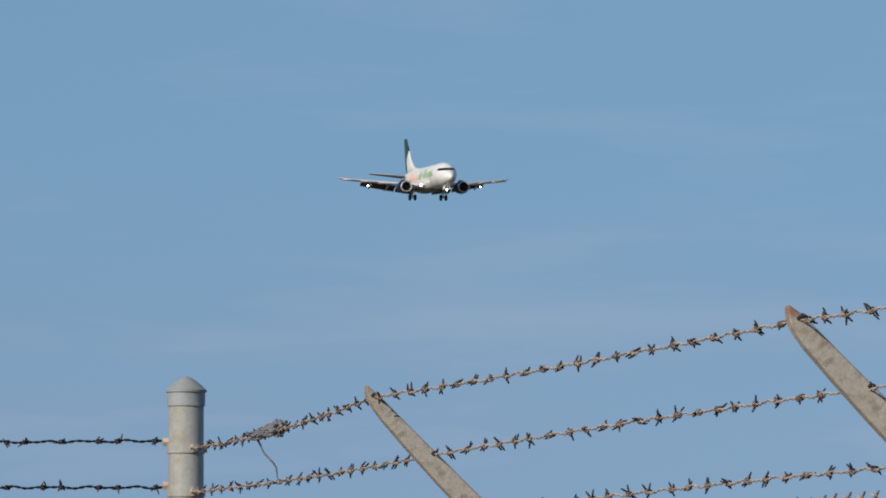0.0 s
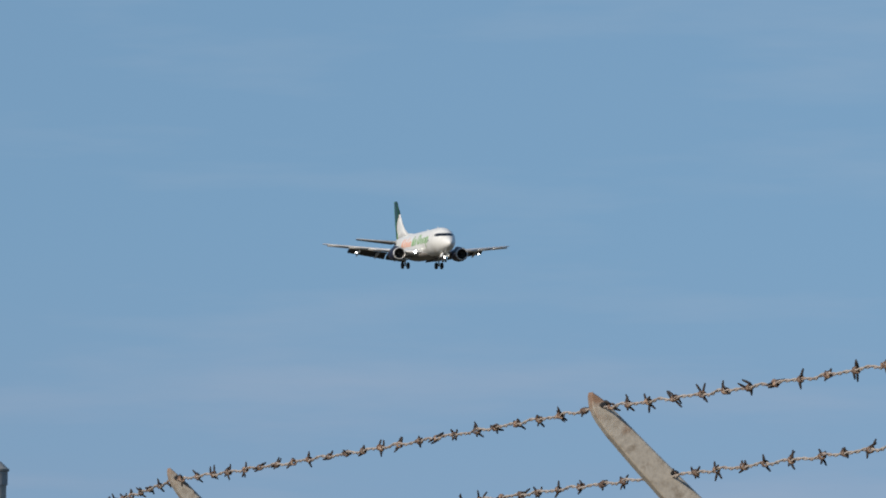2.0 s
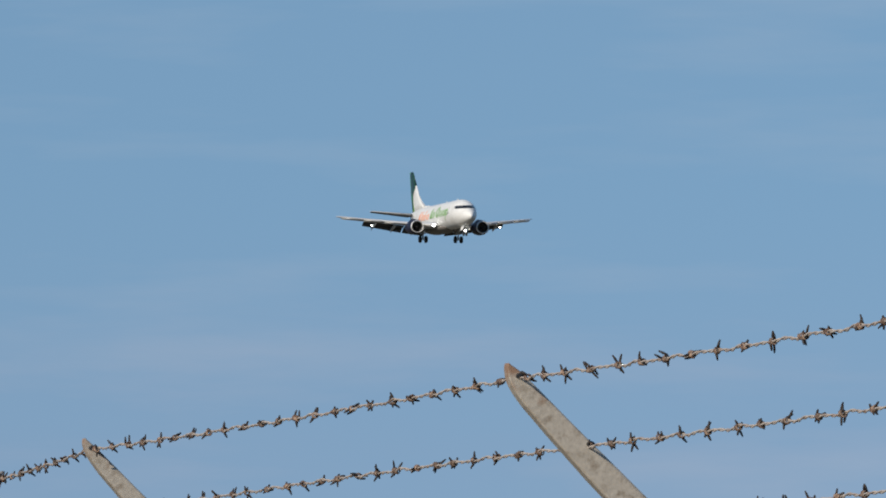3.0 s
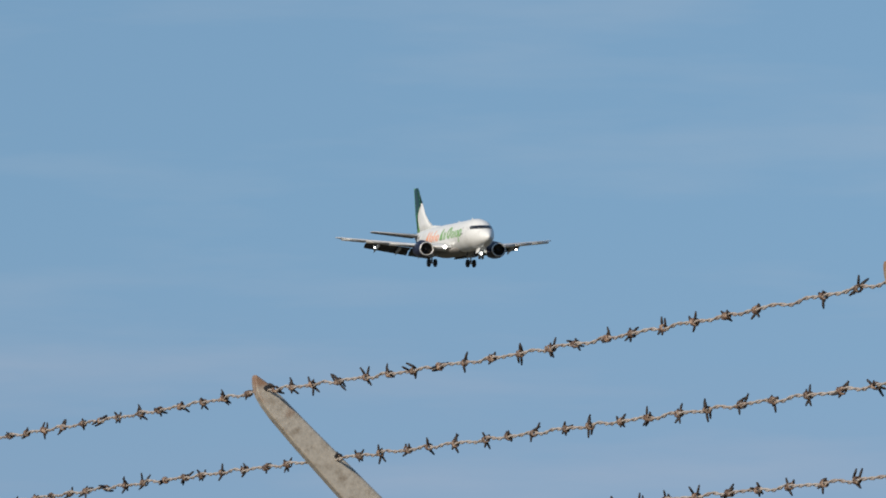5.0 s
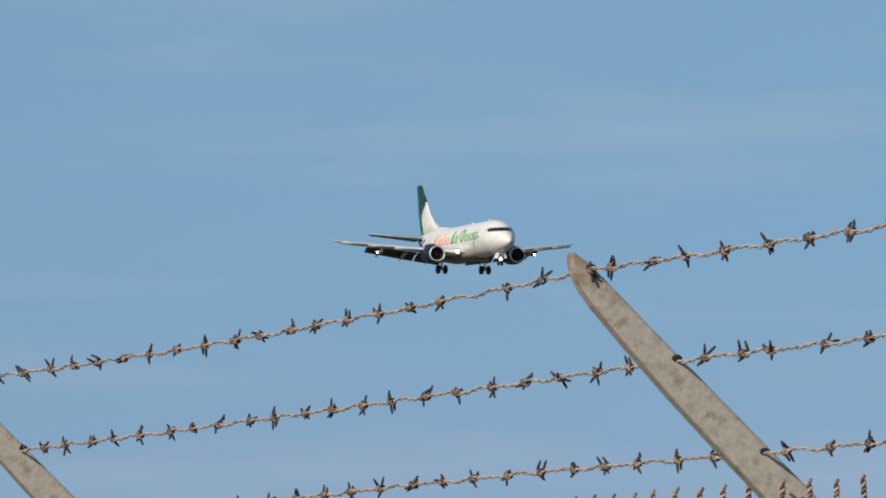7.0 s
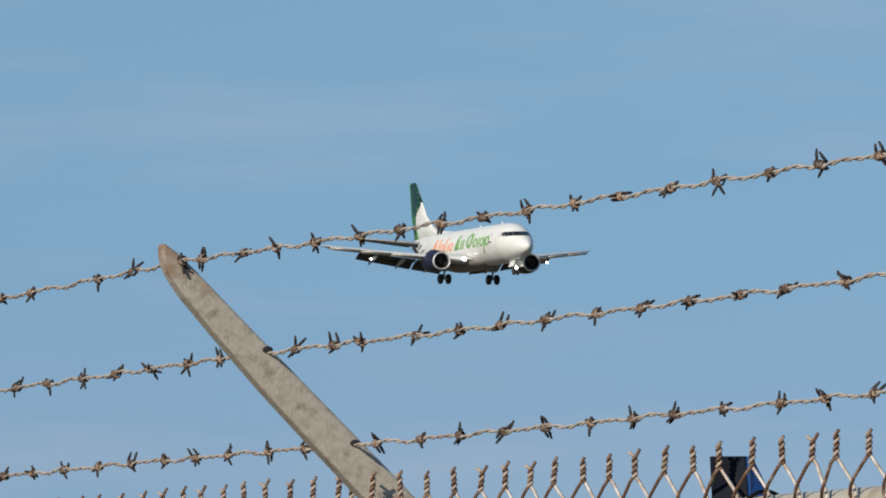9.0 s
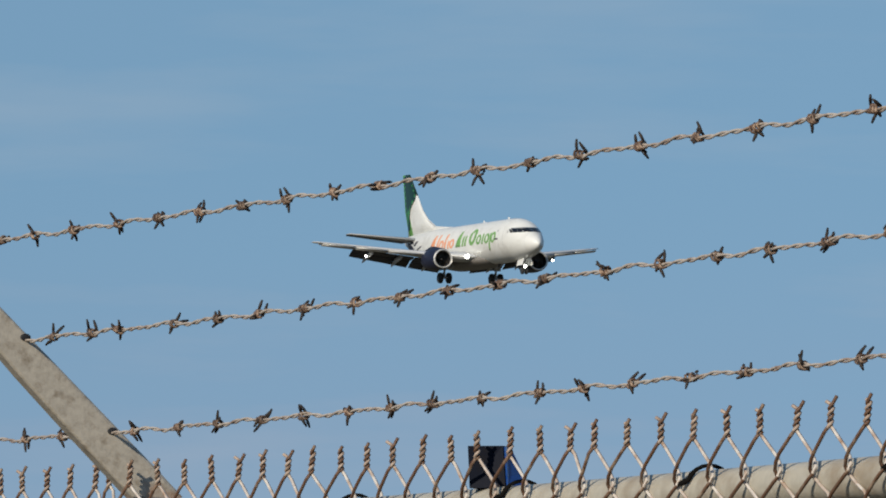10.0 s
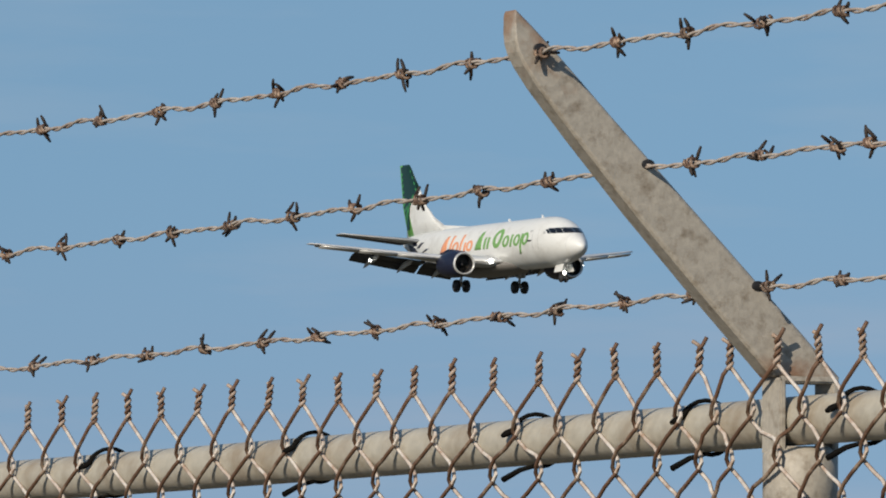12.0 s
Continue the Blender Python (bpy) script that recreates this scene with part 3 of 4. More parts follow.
def chain_link(a, b, seed):
    rng = random.Random(seed)
    rise = PITCH * 0.512
    levels = int((TWIST_BASE - 0.05) / rise)
    pieces, shades = [], []
    for i, y0 in enumerate(TWISTS):
        if not b <= y0 < a:
            continue
        aside = {1: (y0 - TWISTS[max(0, i - 1)]) / 2 or PITCH / 2, -1: (TWISTS[min(len(TWISTS) - 1, i + 1)] - y0) / 2 or PITCH / 2}
        foot = twist_foot(y0)
        # two pickets part from each twist, one to either side, and hook into their neighbours all the way down
        for turn in (1, -1):
            path = []
            for j in range(levels):
                home = j % 2 == 0
                zz = foot - j * rise + rng.uniform(-0.0015, 0.0015)
                yy = y0 - (0 if home else aside[turn] * turn)
                s, d = (turn if home else -turn), 0.0042 * (1 if (home and turn == 1) or (not home and turn == -1) else -1)
                if j == 0:
                    path += [(MESH_X + stand_off(yy) + 0.001 * turn, yy - 0.001 * turn, zz), (MESH_X + stand_off(yy) + 0.0035 * turn, yy - 0.0055 * turn, zz - 0.0062)]
                else:
                    path += [(MESH_X + stand_off(yy) - d * bx, yy - s * by, zz + bz) for bx, by, bz in BEND]
            pieces.append(tube(path, MESH_R, 5))
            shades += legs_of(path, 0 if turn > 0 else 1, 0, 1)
        # the two ends twisted round each other and cut off
        w0, leanx, leany = rng.uniform(0, 3.1), rng.uniform(-0.002, 0.002), rng.uniform(-0.004, 0.001)
        tall = TWIST_TOP - TWIST_BASE - 0.007 + rng.uniform(-0.002, 0.002)
        for turn, cut in ((0, 0.0060), (math.pi, 0.0090)):
            tw = []
            for q in range(19):
                u = q / 18
                w = w0 + turn + u * 2 * math.pi * 1.9
                tw.append((MESH_X + stand_off(y0) + leanx * u + 0.0022 * math.cos(w), y0 + leany * u + 0.0022 * math.sin(w), foot - 0.001 + tall * u))
            e = Vector(tw[-1])
            flick = Vector((0.3, -0.55, 0.95) if turn else (-0.5, 0.6, 0.45)).normalized() * cut * rng.uniform(0.8, 1.2)
            tw += [e + flick * 0.5, e + flick]
            pieces.append(tube(tw, 0.00195, 5))
            shades += [1 if turn else 2] * (5 * (len(tw) - 1) + 2)
    verts, faces = merge(*pieces)
    me = mesh_of("chain_link_mesh", verts, faces)
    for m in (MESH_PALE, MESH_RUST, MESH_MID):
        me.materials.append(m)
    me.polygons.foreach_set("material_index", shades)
    return me


for i, (far, near) in enumerate(zip(ORDER, ORDER[1:])):
    ob = part("chain_link_mesh", chain_link(POSTS[far] - 0.001, POSTS[near], 20 + i), None, fence, "rust-streaked chain-link wire mesh with twisted top ends")
    tagged(ob, kind="stuff")

# black tie wires that lash the mesh to the rail
rng = random.Random(9)


def tie_wire(y):
    r = RAIL_R + 0.0028
    path = []
    for i in range(17):
        w = radians(22 + 261 * i / 16)
        path.append((FENCE_X - r * math.cos(w), y - 0.012 * i / 16, RAIL_Z + r * math.sin(w)))
    lo, hi = Vector(path[-1]), Vector(path[0])
    path = [tuple(hi + Vector((-0.0060, 0.010, -0.005))), tuple(hi + Vector((-0.0045, 0.004, -0.003))), *path, tuple(lo + Vector((-0.014, 0.004, -0.004))), tuple(lo + Vector((-0.024, 0.020, -0.013)))]
    part("tie_wire", tube(path, [0.0022, 0.0034, 0.0032, 0.0030] + [0.0023] * 15 + [0.0027, 0.0030], 6), TIE, fence, "blackened tie wire lashed round the rail")


ties = [10.08, 9.59, 9.09, 8.59, 8.10, 7.752, 7.453]
ties += [10.54 + 0.45 * i + rng.uniform(-0.06, 0.06) for i in range(14)] + [7.0 - 0.45 * i for i in range(10)]
for y in ties:
    tie_wire(y)


# ---------------------------------------------------------------- small panel on the rail
def rail_panel():
    thing = new("solar_panel")
    thing.matrix_basis = pose(FENCE_X + 0.003, 9.668, RAIL_Z + RAIL_R - 0.0025, 0, 0, -22)
    tagged(thing, "small dark blue solar panel clamped on the fence rail", "solar panel")
    low = [(-0.030, 0.0), (0.009, -0.014), (0.035, 0.012), (-0.022, 0.030)]
    top = [(-0.032, 0.0), (0.006, -0.008), (0.012, 0.012), (-0.026, 0.026)]
    v = [(x, y, 0.0) for x, y in low] + [(x, y, 0.046) for x, y in top]
    part("housing", (v, [(3, 2, 1, 0), (4, 5, 6, 7), (0, 1, 5, 4), (1, 2, 6, 5), (2, 3, 7, 6), (3, 0, 4, 7)], False), PANEL_BLACK, thing, "black plastic wedge housing")
    # the glass, set a little proud of the slanting side
    a, b, c, d = (Vector(v[i]) for i in (1, 2, 6, 5))
    mid = (a + b + c + d) / 4
    out = (b - a).cross(d - a).normalized()
    g = [mid + (q - mid) * 0.93 + out * 0.001 for q in (a, b, c, d)] + [mid + (q - mid) * 0.93 + out * 0.0035 for q in (a, b, c, d)]
    part("panel_glass", ([tuple(q) for q in g], [(3, 2, 1, 0), (4, 5, 6, 7), (0, 1, 5, 4), (1, 2, 6, 5), (2, 3, 7, 6), (3, 0, 4, 7)], False), PANEL_BLUE, thing, "deep blue glossy panel glass")
    part("clamp", box(-0.006, 0.012, -0.004, 0.016, -0.046, 0.002, 0.002), PANEL_BLACK, thing)


rail_panel()


# ---------------------------------------------------------------- the freighter
# Body axes: x ahead, y to the left, z up; the origin lies on the fuselage's axis, 15.9 m behind the nose.
NOSE = 15.9
SHAPE = [  # from the nose: half width, half height, height of the middle
    (0.50, 0.03, 0.030, -0.650), (0.62, 0.25, 0.290, -0.630), (0.85, 0.45, 0.480, -0.600), (1.20, 0.70, 0.710, -0.550), (1.70, 0.97, 0.975, -0.475), (2.30, 1.22, 1.285, -0.335), (3.00, 1.44, 1.570, -0.190), (3.80, 1.64, 1.790, -0.090), (4.80, 1.80, 1.940, -0.020), (5.90, 1.88, 2.000, 0.000), (8.0, 1.88, 2.0, 0.0), (20.5, 1.88, 2.0, 0.0),
    (22.5, 1.84, 1.94, 0.06), (24.5, 1.70, 1.76, 0.22), (26.5, 1.46, 1.48, 0.46), (28.5, 1.12, 1.13, 0.74), (30.3, 0.74, 0.78, 0.98), (31.6, 0.40, 0.46, 1.13), (32.3, 0.12, 0.18, 1.22)]
_S = np.array(SHAPE)


def hull(d, phi, lift=0.0):
    """A point of the fuselage's skin, d metres behind the nose, phi degrees round from the right side (0) to the top (90)."""
    w, h, c = (np.interp(d, _S[:, 0], _S[:, i]) for i in (1, 2, 3))
    p = radians(phi)
    return Vector((NOSE - d, -(w + lift) * math.cos(p), c + (h + lift) * math.sin(p)))


def patch(corners, lift=0.012, n=6):
    """A thin plate on the skin; corners are four (d, phi) in order."""
    rows = []
    for off in (-0.02, lift):
        for i in range(n + 1):
            for j in range(n + 1):
                u, v = i / n, j / n
                d = (corners[0][0] * (1 - u) + corners[1][0] * u) * (1 - v) + (corners[3][0] * (1 - u) + corners[2][0] * u) * v
                f = (corners[0][1] * (1 - u) + corners[1][1] * u) * (1 - v) + (corners[3][1] * (1 - u) + corners[2][1] * u) * v
                rows.append(hull(d, f, off))
    k = n + 1
    m = k * k
    faces = []
    for i in range(n):
        for j in range(n):
            q = (i * k + j, (i + 1) * k + j, (i + 1) * k + j + 1, i * k + j + 1)
            faces.append(tuple(m + t for t in q))
            faces.append(q[::-1])
    for i in range(n):
        for q in ((i * k, (i + 1) * k), ((i + 1) * k + n, i * k + n), (i + 1, i), (n * k + i, n * k + i + 1)):
            faces.append((q[0], q[1], m + q[1], m + q[0]))
    return rows, faces


def pane(q0, q1, z0, z1, sgn, n=6):
    """A window plate between two levels, reaching from q0 to q1 metres behind the brow line of the nose."""
    rows = []
    for off in (-0.02, 0.014):
        for i in range(n + 1):
            for j in range(n + 1):
                z = z0 + (z1 - z0) * j / n
                brow = float(np.interp(z, _S[:10, 3] + _S[:10, 2], _S[:10, 0]))
                d = brow + q0 + (q1 - q0) * i / n
                h, c = np.interp(d, _S[:, 0], _S[:, 2]), np.interp(d, _S[:, 0], _S[:, 3])
                v = hull(d, math.degrees(math.asin(min(1, (z - c) / h))), off)
                rows.append((v.x, v.y * sgn, v.z))
    k, m = n + 1, (n + 1) ** 2
    faces = []
    for i in range(n):
        for j in range(n):
            q = (i * k + j, (i + 1) * k + j, (i + 1) * k + j + 1, i * k + j + 1)
            faces += [tuple(m + t for t in q), q[::-1]]
        for q in ((i * k, (i + 1) * k), ((i + 1) * k + n, i * k + n), (i + 1, i), (n * k + i, n * k + i + 1)):
            faces.append((q[0], q[1], m + q[1], m + q[0]))
    return rows, faces


def foil(chord, thick, n=9):
    """An aerofoil outline in (x, z), leading edge at x = 0, trailing edge at -chord."""
    up, lo = [], []
    for i in range(n + 1):
        u = (1 - math.cos(math.pi * i / n)) / 2
        t = 5 * thick * (0.2969 * math.sqrt(u) - 0.126 * u - 0.3516 * u * u + 0.2843 * u ** 3 - 0.1036 * u ** 4)
        up.append((-u * chord, (t + 0.02 * math.sin(math.pi * u)) * chord))
        lo.append((-u * chord, (-t + 0.02 * math.sin(math.pi * u)) * chord))
    return up + lo[-2:0:-1]


def wing_skin(stations, upright=False):
    """Skins aerofoils at stations (span, leading x, z, chord, thickness)."""
    secs = []
    for y, x, z, c, t in stations:
        if upright:
            secs.append([(x + px, pz, z) for px, pz in foil(c, t)])
        else:
            secs.append([(x + px, y, z + pz) for px, pz in foil(c, t)])
    return rings(secs)


def lead(y):
    return float(np.interp(abs(y), [1.5, 4.83, 14.4], [4.3, 1.35, -3.55]))


def trail(y):
    return float(np.interp(abs(y), [1.5, 4.83, 14.4], [-3.3, -3.1, -5.1]))


def wing_z(y):
    return -1.35 + 0.125 * max(0, abs(y) - 1.6)


def slab(points, thick, way=(0, 0, 1)):
    """A plate from an outline, thickened along way."""
    w = Vector(way) * thick / 2
    n = len(points)
    v = [Vector(p) - w for p in points] + [Vector(p) + w for p in points]
    f = [tuple(range(n))[::-1], tuple(range(n, 2 * n))] + [(i, (i + 1) % n, n + (i + 1) % n, n + i) for i in range(n)]
    return [tuple(q) for q in v], f, False


def build_freighter():
    jet = new("cargo_jet")
    tagged(jet, "white twin-engine cargo jet with green tail, wheels and flaps down", "airplane")
    ds = sorted(set([*(0.5 + np.linspace(0, 1, 16) ** 1.6 * 5.4), *np.linspace(5.9, 20.5, 16), *np.linspace(20.5, 32.3, 18)]))
    body = part("fuselage", rings([[hull(d, 360 * j / 48) for j in range(48)] for d in ds]), WHITE, jet, "white windowless freighter fuselage")
    part("radome_seam", rings([[hull(d, 360 * j / 48, o) for j in range(48)] for d, o in ((1.72, -0.01), (1.72, 0.001), (1.735, 0.001), (1.735, -0.01))], closed=False), GREY, body)
    # belly fairing between the wings, its dark colour standing in for shade below
    part("belly_fairing", rings([[Vector((x, 1.75 * s * math.cos(w), -1.55 + 0.72 * s * math.sin(w))) for w in [2 * math.pi * j / 24 for j in range(24)]] for x, s in ((6.6, 0.15), (5.4, 0.7), (3.8, 0.97), (0.5, 1.05), (-3.0, 1.0), (-4.6, 0.75), (-6.0, 0.15))]), BELLY, body, "grey belly fairing darkened for shade")
    # flight-deck windows: three panes a side
    for sgn in (1, -1):
        def side(q):
            return q if sgn > 0 else [(d, 180 - f) for d, f in reversed(q)]
        for q0, q1 in ((0.0, 0.47), (0.49, 1.03), (1.05, 1.62), (1.66, 2.0)):
            part("cockpit_window", pane(q0, q1, 0.50, 0.94 if q0 < 1.5 else 0.86, sgn), COCKPIT_GLASS, body, "dark flight-deck pane")
        # small ports and door outlines
        for d0, d1, f0, f1 in ((4.05, 4.3, 18, 25), (5.9, 6.3, 22, 27), (5.9, 6.6, 0, 4)):
            part("port", patch(side([(d0, f0), (d1, f0), (d1, f1), (d0, f1)])), GREY if f0 != 0 else DARK_GREY, body)
        for d in (4.9, 5.75):
            part("door_edge", patch(side([(d, -18), (d + 0.035, -18), (d + 0.035, 30), (d, 30)]), 0.006), GREY, body)
        # dark swoosh that curls up behind the wing
        for q in ([(25.2, -62), (29.5, -50), (29.8, 8), (27.6, -4)], [(26.6, 2), (27.4, -2), (26.4, 20), (25.7, 22)], [(25.9, -12), (26.7, -18), (25.0, 4), (24.3, 6)], [(27.2, 8), (28.4, 2), (28.6, 34), (28.0, 36)]):
            part("livery_swoosh", patch(side(q), 0.008), NAVY, body, "navy painted swoosh")
        # the operator's lettering, drawn as plain leaning bars, wedges and rings: (shape, place of the rear edge, width, foot, head)
        for material, name, shapes in (
            (ORANGE, "orange", (("wedge", 22.5, 1.75, -7, 36), ("bar", 20.5, 0.36, -7, 36), ("ring", 20.0, 1.15, -7, 19), ("bar", 18.7, 0.36, -7, 36), ("bar", 17.9, 0.32, -7, 15), ("ring", 17.5, 1.15, -7, 19))),
            (LIME, "lime", (("wedge", 16.3, 1.75, -6, 38), ("bar", 14.4, 0.36, -6, 21), ("bar", 13.8, 0.36, -6, 21), ("ring", 12.9, 1.65, -7, 40), ("ring", 11.1, 1.15, -7, 21), ("bar", 9.75, 0.34, -7, 21), ("ring", 9.2, 1.15, -7, 21), ("bar", 8.2, 0.32, -26, 21), ("ring", 7.75, 1.15, -7, 23)))):
            for shape, d0, wide, f0, f1 in shapes:
                lean = -0.011 * (f1 - f0)
                if shape == "bar":
                    strokes = [[(d0 + lean, f1), (d0 - wide + lean, f1), (d0 - wide, f0), (d0, f0)]]
                elif shape == "wedge":
                    top = d0 - wide * 0.62 + lean
                    strokes = [[(top + 0.18, f1), (top - 0.18, f1), (d0 - wide * 0.92, f0), (d0 - wide * 0.22, f0)]]
                else:
                    strokes = []
                    cd, cf, rd, rf, k = d0 - wide / 2, (f0 + f1) / 2, wide / 2, (f1 - f0) / 2, 12
                    for i in range(k):
                        w0, w1 = 2 * math.pi * i / k, 2 * math.pi * (i + 1) / k
                        strokes.append([(cd + rd * r * math.cos(w) - 0.011 * (rf * q * math.sin(w) + rf), cf + rf * q * math.sin(w)) for r, q, w in ((1, 1, w0), (1, 1, w1), (0.42, 0.58, w1), (0.42, 0.58, w0))])
                if shape == "ring":
                    part("letter_ring", (*merge(*[patch(side(q), 0.01, 2) for q in strokes]), False), material, body, name + " lettering ring")
                else:
                    for q in strokes:
                        part("letter_bar", patch(side(q), 0.01), material, body, name + " lettering bar")
    # aerials on the spine
    for d in (7.2, 13.0):
        p = hull(d, 90)
        part("aerial", slab([(p.x, 0, p.z - 0.05), (p.x - 0.5, 0, p.z - 0.05), (p.x - 0.5, 0, p.z + 0.20), (p.x - 0.3, 0, p.z + 0.21)], 0.05, (0, 1, 0)), WHITE, body)
    p = hull(9.5, -90)
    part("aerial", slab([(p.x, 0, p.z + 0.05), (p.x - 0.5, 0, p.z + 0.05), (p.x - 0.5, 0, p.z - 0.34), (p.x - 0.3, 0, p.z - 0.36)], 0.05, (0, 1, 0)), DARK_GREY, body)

    # fin, rudder and the painted leaf
    fin = part("tail_fin", wing_skin([(0, -7.6, 1.55, 8.2, 0.085), (0, -10.6, 2.9, 5.3, 0.10), (0, -12.3, 4.1, 4.1, 0.10), (0, -13.47, 5.5, 3.28, 0.10)], True), WHITE, jet, "white fin with a green leaf-painted rear and top")
    part("dorsal_fillet", slab([(-3.2, 0, 1.9), (-8.6, 0, 1.7), (-11.0, 0, 3.1), (-9.2, 0, 2.35)], 0.22, (0, 1, 0)), WHITE, fin)
    part("fin_top", wing_skin([(0, -13.47, 5.5, 3.28, 0.10), (0, -15.25, 7.5, 1.65, 0.10), (0, -15.45, 7.62, 1.3, 0.06)], True), DEEP_GREEN, fin, "deep green fin top")
    part("rudder", wing_skin([(0, -14.4, 1.7, 1.2, 0.16), (0, -15.6, 4.1, 0.95, 0.16), (0, -16.6, 7.5, 0.5, 0.16), (0, -16.7, 7.62, 0.4, 0.1)], True), SPRING, fin, "spring green painted rudder")
    for sgn in (1, -1):
        # the leaf fills the upper fin and thins towards its foot
        def fin_x(u, z):
            le = float(np.interp(z, [1.55, 2.9, 4.1, 7.5], [-7.6, -10.6, -12.3, -15.25]))
            ch = float(np.interp(z, [1.55, 2.9, 4.1, 7.5], [8.2, 5.3, 4.1, 1.65]))
            t = float(np.interp(u, [0, 0.1, 0.35, 0.7, 1.0], [0.0, 0.036, 0.05, 0.03, 0.004])) * ch
            return Vector((le - u * ch, -sgn * (t + 0.035), z))
        zs = np.linspace(2.3, 7.45, 16)
        front = np.interp(zs, [2.3, 3.4, 4.3, 4.8, 5.3, 7.45], [0.90, 0.82, 0.68, 0.42, 0.03, 0.02])
        v, f = [], []
        for z, u0 in zip(zs, front):
            for u in np.linspace(u0, 0.98, 7):
                v.append(tuple(fin_x(float(u), float(z))))
        for i in range(15):
            for j in range(6):
                a = i * 7 + j
                f.append((a, a + 1, a + 8, a + 7))
        v2 = [(x, y + sgn * 0.02, z) for x, y, z in v]
        m = len(v)
        f2 = f + [tuple(m + t for t in q[::-1]) for q in f]
        part("leaf_field", (v + v2, f2), DEEP_GREEN, fin, "deep green painted leaf")
        for i in range(9):
            z0 = 2.7 + i * 0.5
            u0 = float(np.interp(z0 + 1.3, [2.3, 3.4, 4.3, 4.8, 5.3, 7.45], [0.88, 0.80, 0.66, 0.45, 0.10, 0.05]))
            q = []
            for u in (u0, 0.97):
                for dz in (0.0, 0.20):
                    q.append(fin_x(u, min(7.4, z0 + (1.25 if u == u0 else 0.0) + dz)) + Vector((0, -sgn * 0.02, 0)))
            v = [tuple(t) for t in (q[0], q[2], q[3], q[1])]
            part("leaf_rib", (v + [(x, y + sgn * 0.015, z) for x, y, z in v], [(0, 1, 2, 3), (7, 6, 5, 4), (0, 4, 5, 1), (1, 5, 6, 2), (2, 6, 7, 3), (3, 7, 4, 0)], False), GREEN, fin)
    # tailplanes, greyer than the wings, elevators near black: underside shade put into colour
    for sgn in (1, -1):
        tp = part("tailplane", wing_skin([(sgn * 0.4, -10.6, 1.05, 4.4, 0.09), (sgn * 6.2, -14.6, 1.78, 1.6, 0.09), (sgn * 6.35, -14.8, 1.8, 1.3, 0.05)]), GREY, jet, "grey swept tailplane")
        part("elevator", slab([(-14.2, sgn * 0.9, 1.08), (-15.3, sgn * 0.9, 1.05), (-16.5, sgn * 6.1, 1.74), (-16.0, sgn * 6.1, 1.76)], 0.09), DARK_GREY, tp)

    for sgn, side_name in ((1, "left"), (-1, "right")):
        ys = [1.2, 2.4, 3.6, 4.83, 6.5, 8.5, 10.5, 12.5, 14.0, 14.42]
        wing = part("wing", wing_skin([(sgn * y, lead(y) - (0.25 if y > 14.3 else 0), wing_z(y), (lead(y) - trail(y)) * (0.97 if y < 14.3 else 0.7), float(np.interp(y, [1, 5, 14.4], [0.145, 0.115, 0.09]))) for y in ys]), WING_GREY, jet, "pale grey swept wing with slats and flaps extended")
        # slats pushed out ahead of the leading edge
        for y0, y1 in ((5.9, 8.4), (8.5, 11.1), (11.2, 13.9)):
            secs = []
            for y in (y0, y1):
                x, z, c = lead(y) + 0.16, wing_z(y) - 0.13, 0.55
                secs.append([(x + px, sgn * y, z + pz + px * 0.35) for px, pz in foil(c, 0.2, 6)])
            part("slat", rings(secs), BARE, wing, "bare-metal leading-edge slat")
        part("wing_leading_edge", rings([[(lead(y) + 0.035 + px, sgn * y, wing_z(y) - 0.01 + pz) for px, pz in foil(0.6, 0.3, 6)] for y in (1.6, 3.9)]), WHITE, wing, "white wing-root leading edge")
        # trailing flaps, two leaves each, drooped; their near-black colour includes the underside shade
        for y0, y1 in ((1.6, 4.7), (4.9, 10.4)):
            for leaf, (dx, dz, c0, droop) in enumerate(((0.45, -0.10, 1.35, 14), (-0.70, -0.40, 1.05, 32))):
                secs = []
                for y in (y0, y1):
                    s = (1.0 if y < 5 else float(np.interp(y, [5, 10.3], [0.95, 0.72])))
                    ca, sa = math.cos(radians(droop)), math.sin(radians(droop))
                    x, z = trail(y) + dx * s, wing_z(y) + dz * s
                    secs.append([(x + px * ca, sgn * y, z + pz + px * sa) for px, pz in foil(c0 * s, 0.13, 6)])
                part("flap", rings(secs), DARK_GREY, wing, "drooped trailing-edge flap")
        part("aileron", slab([(trail(10.6) + 0.5, sgn * 10.6, wing_z(10.6) + 0.02), (trail(10.6) - 0.12, sgn * 10.6, wing_z(10.6) - 0.06), (trail(13.6) - 0.1, sgn * 13.6, wing_z(13.6) - 0.04), (trail(13.6) + 0.35, sgn * 13.6, wing_z(13.6) + 0.02)], 0.07), GREY, wing)
        for y in (3.3, 6.3, 9.0):
            x, z = trail(y) + 1.3, wing_z(y) - 0.28
            part("flap_track_fairing", rings([[(x - dx, sgn * y + 0.17 * s * math.cos(w), z - dz + 0.26 * s * math.sin(w)) for w in [math.pi * j / 6 for j in range(12)]] for dx, dz, s in ((0, 0, 0.1), (0.5, 0.04, 0.9), (1.6, 0.25, 1.0), (2.5, 0.6, 0.6), (2.9, 0.8, 0.1))]), GREY, wing, "grey flap track fairing")
        # lamps: one in the wing root, one under the outer flap
        root_lamp = lathe([(0.0, 0.01), (0.05, 0.17), (0.14, 0.20), (0.16, 0.02)], 14, "x")
        part("landing_lamp", ([(lead(2.25) + 0.12 - v[0] + 0.1, sgn * 2.25 + v[1], wing_z(2.25) + 0.02 + v[2]) for v in root_lamp[0]], root_lamp[1]), LAMP, wing, "lit landing lamp in the wing root")
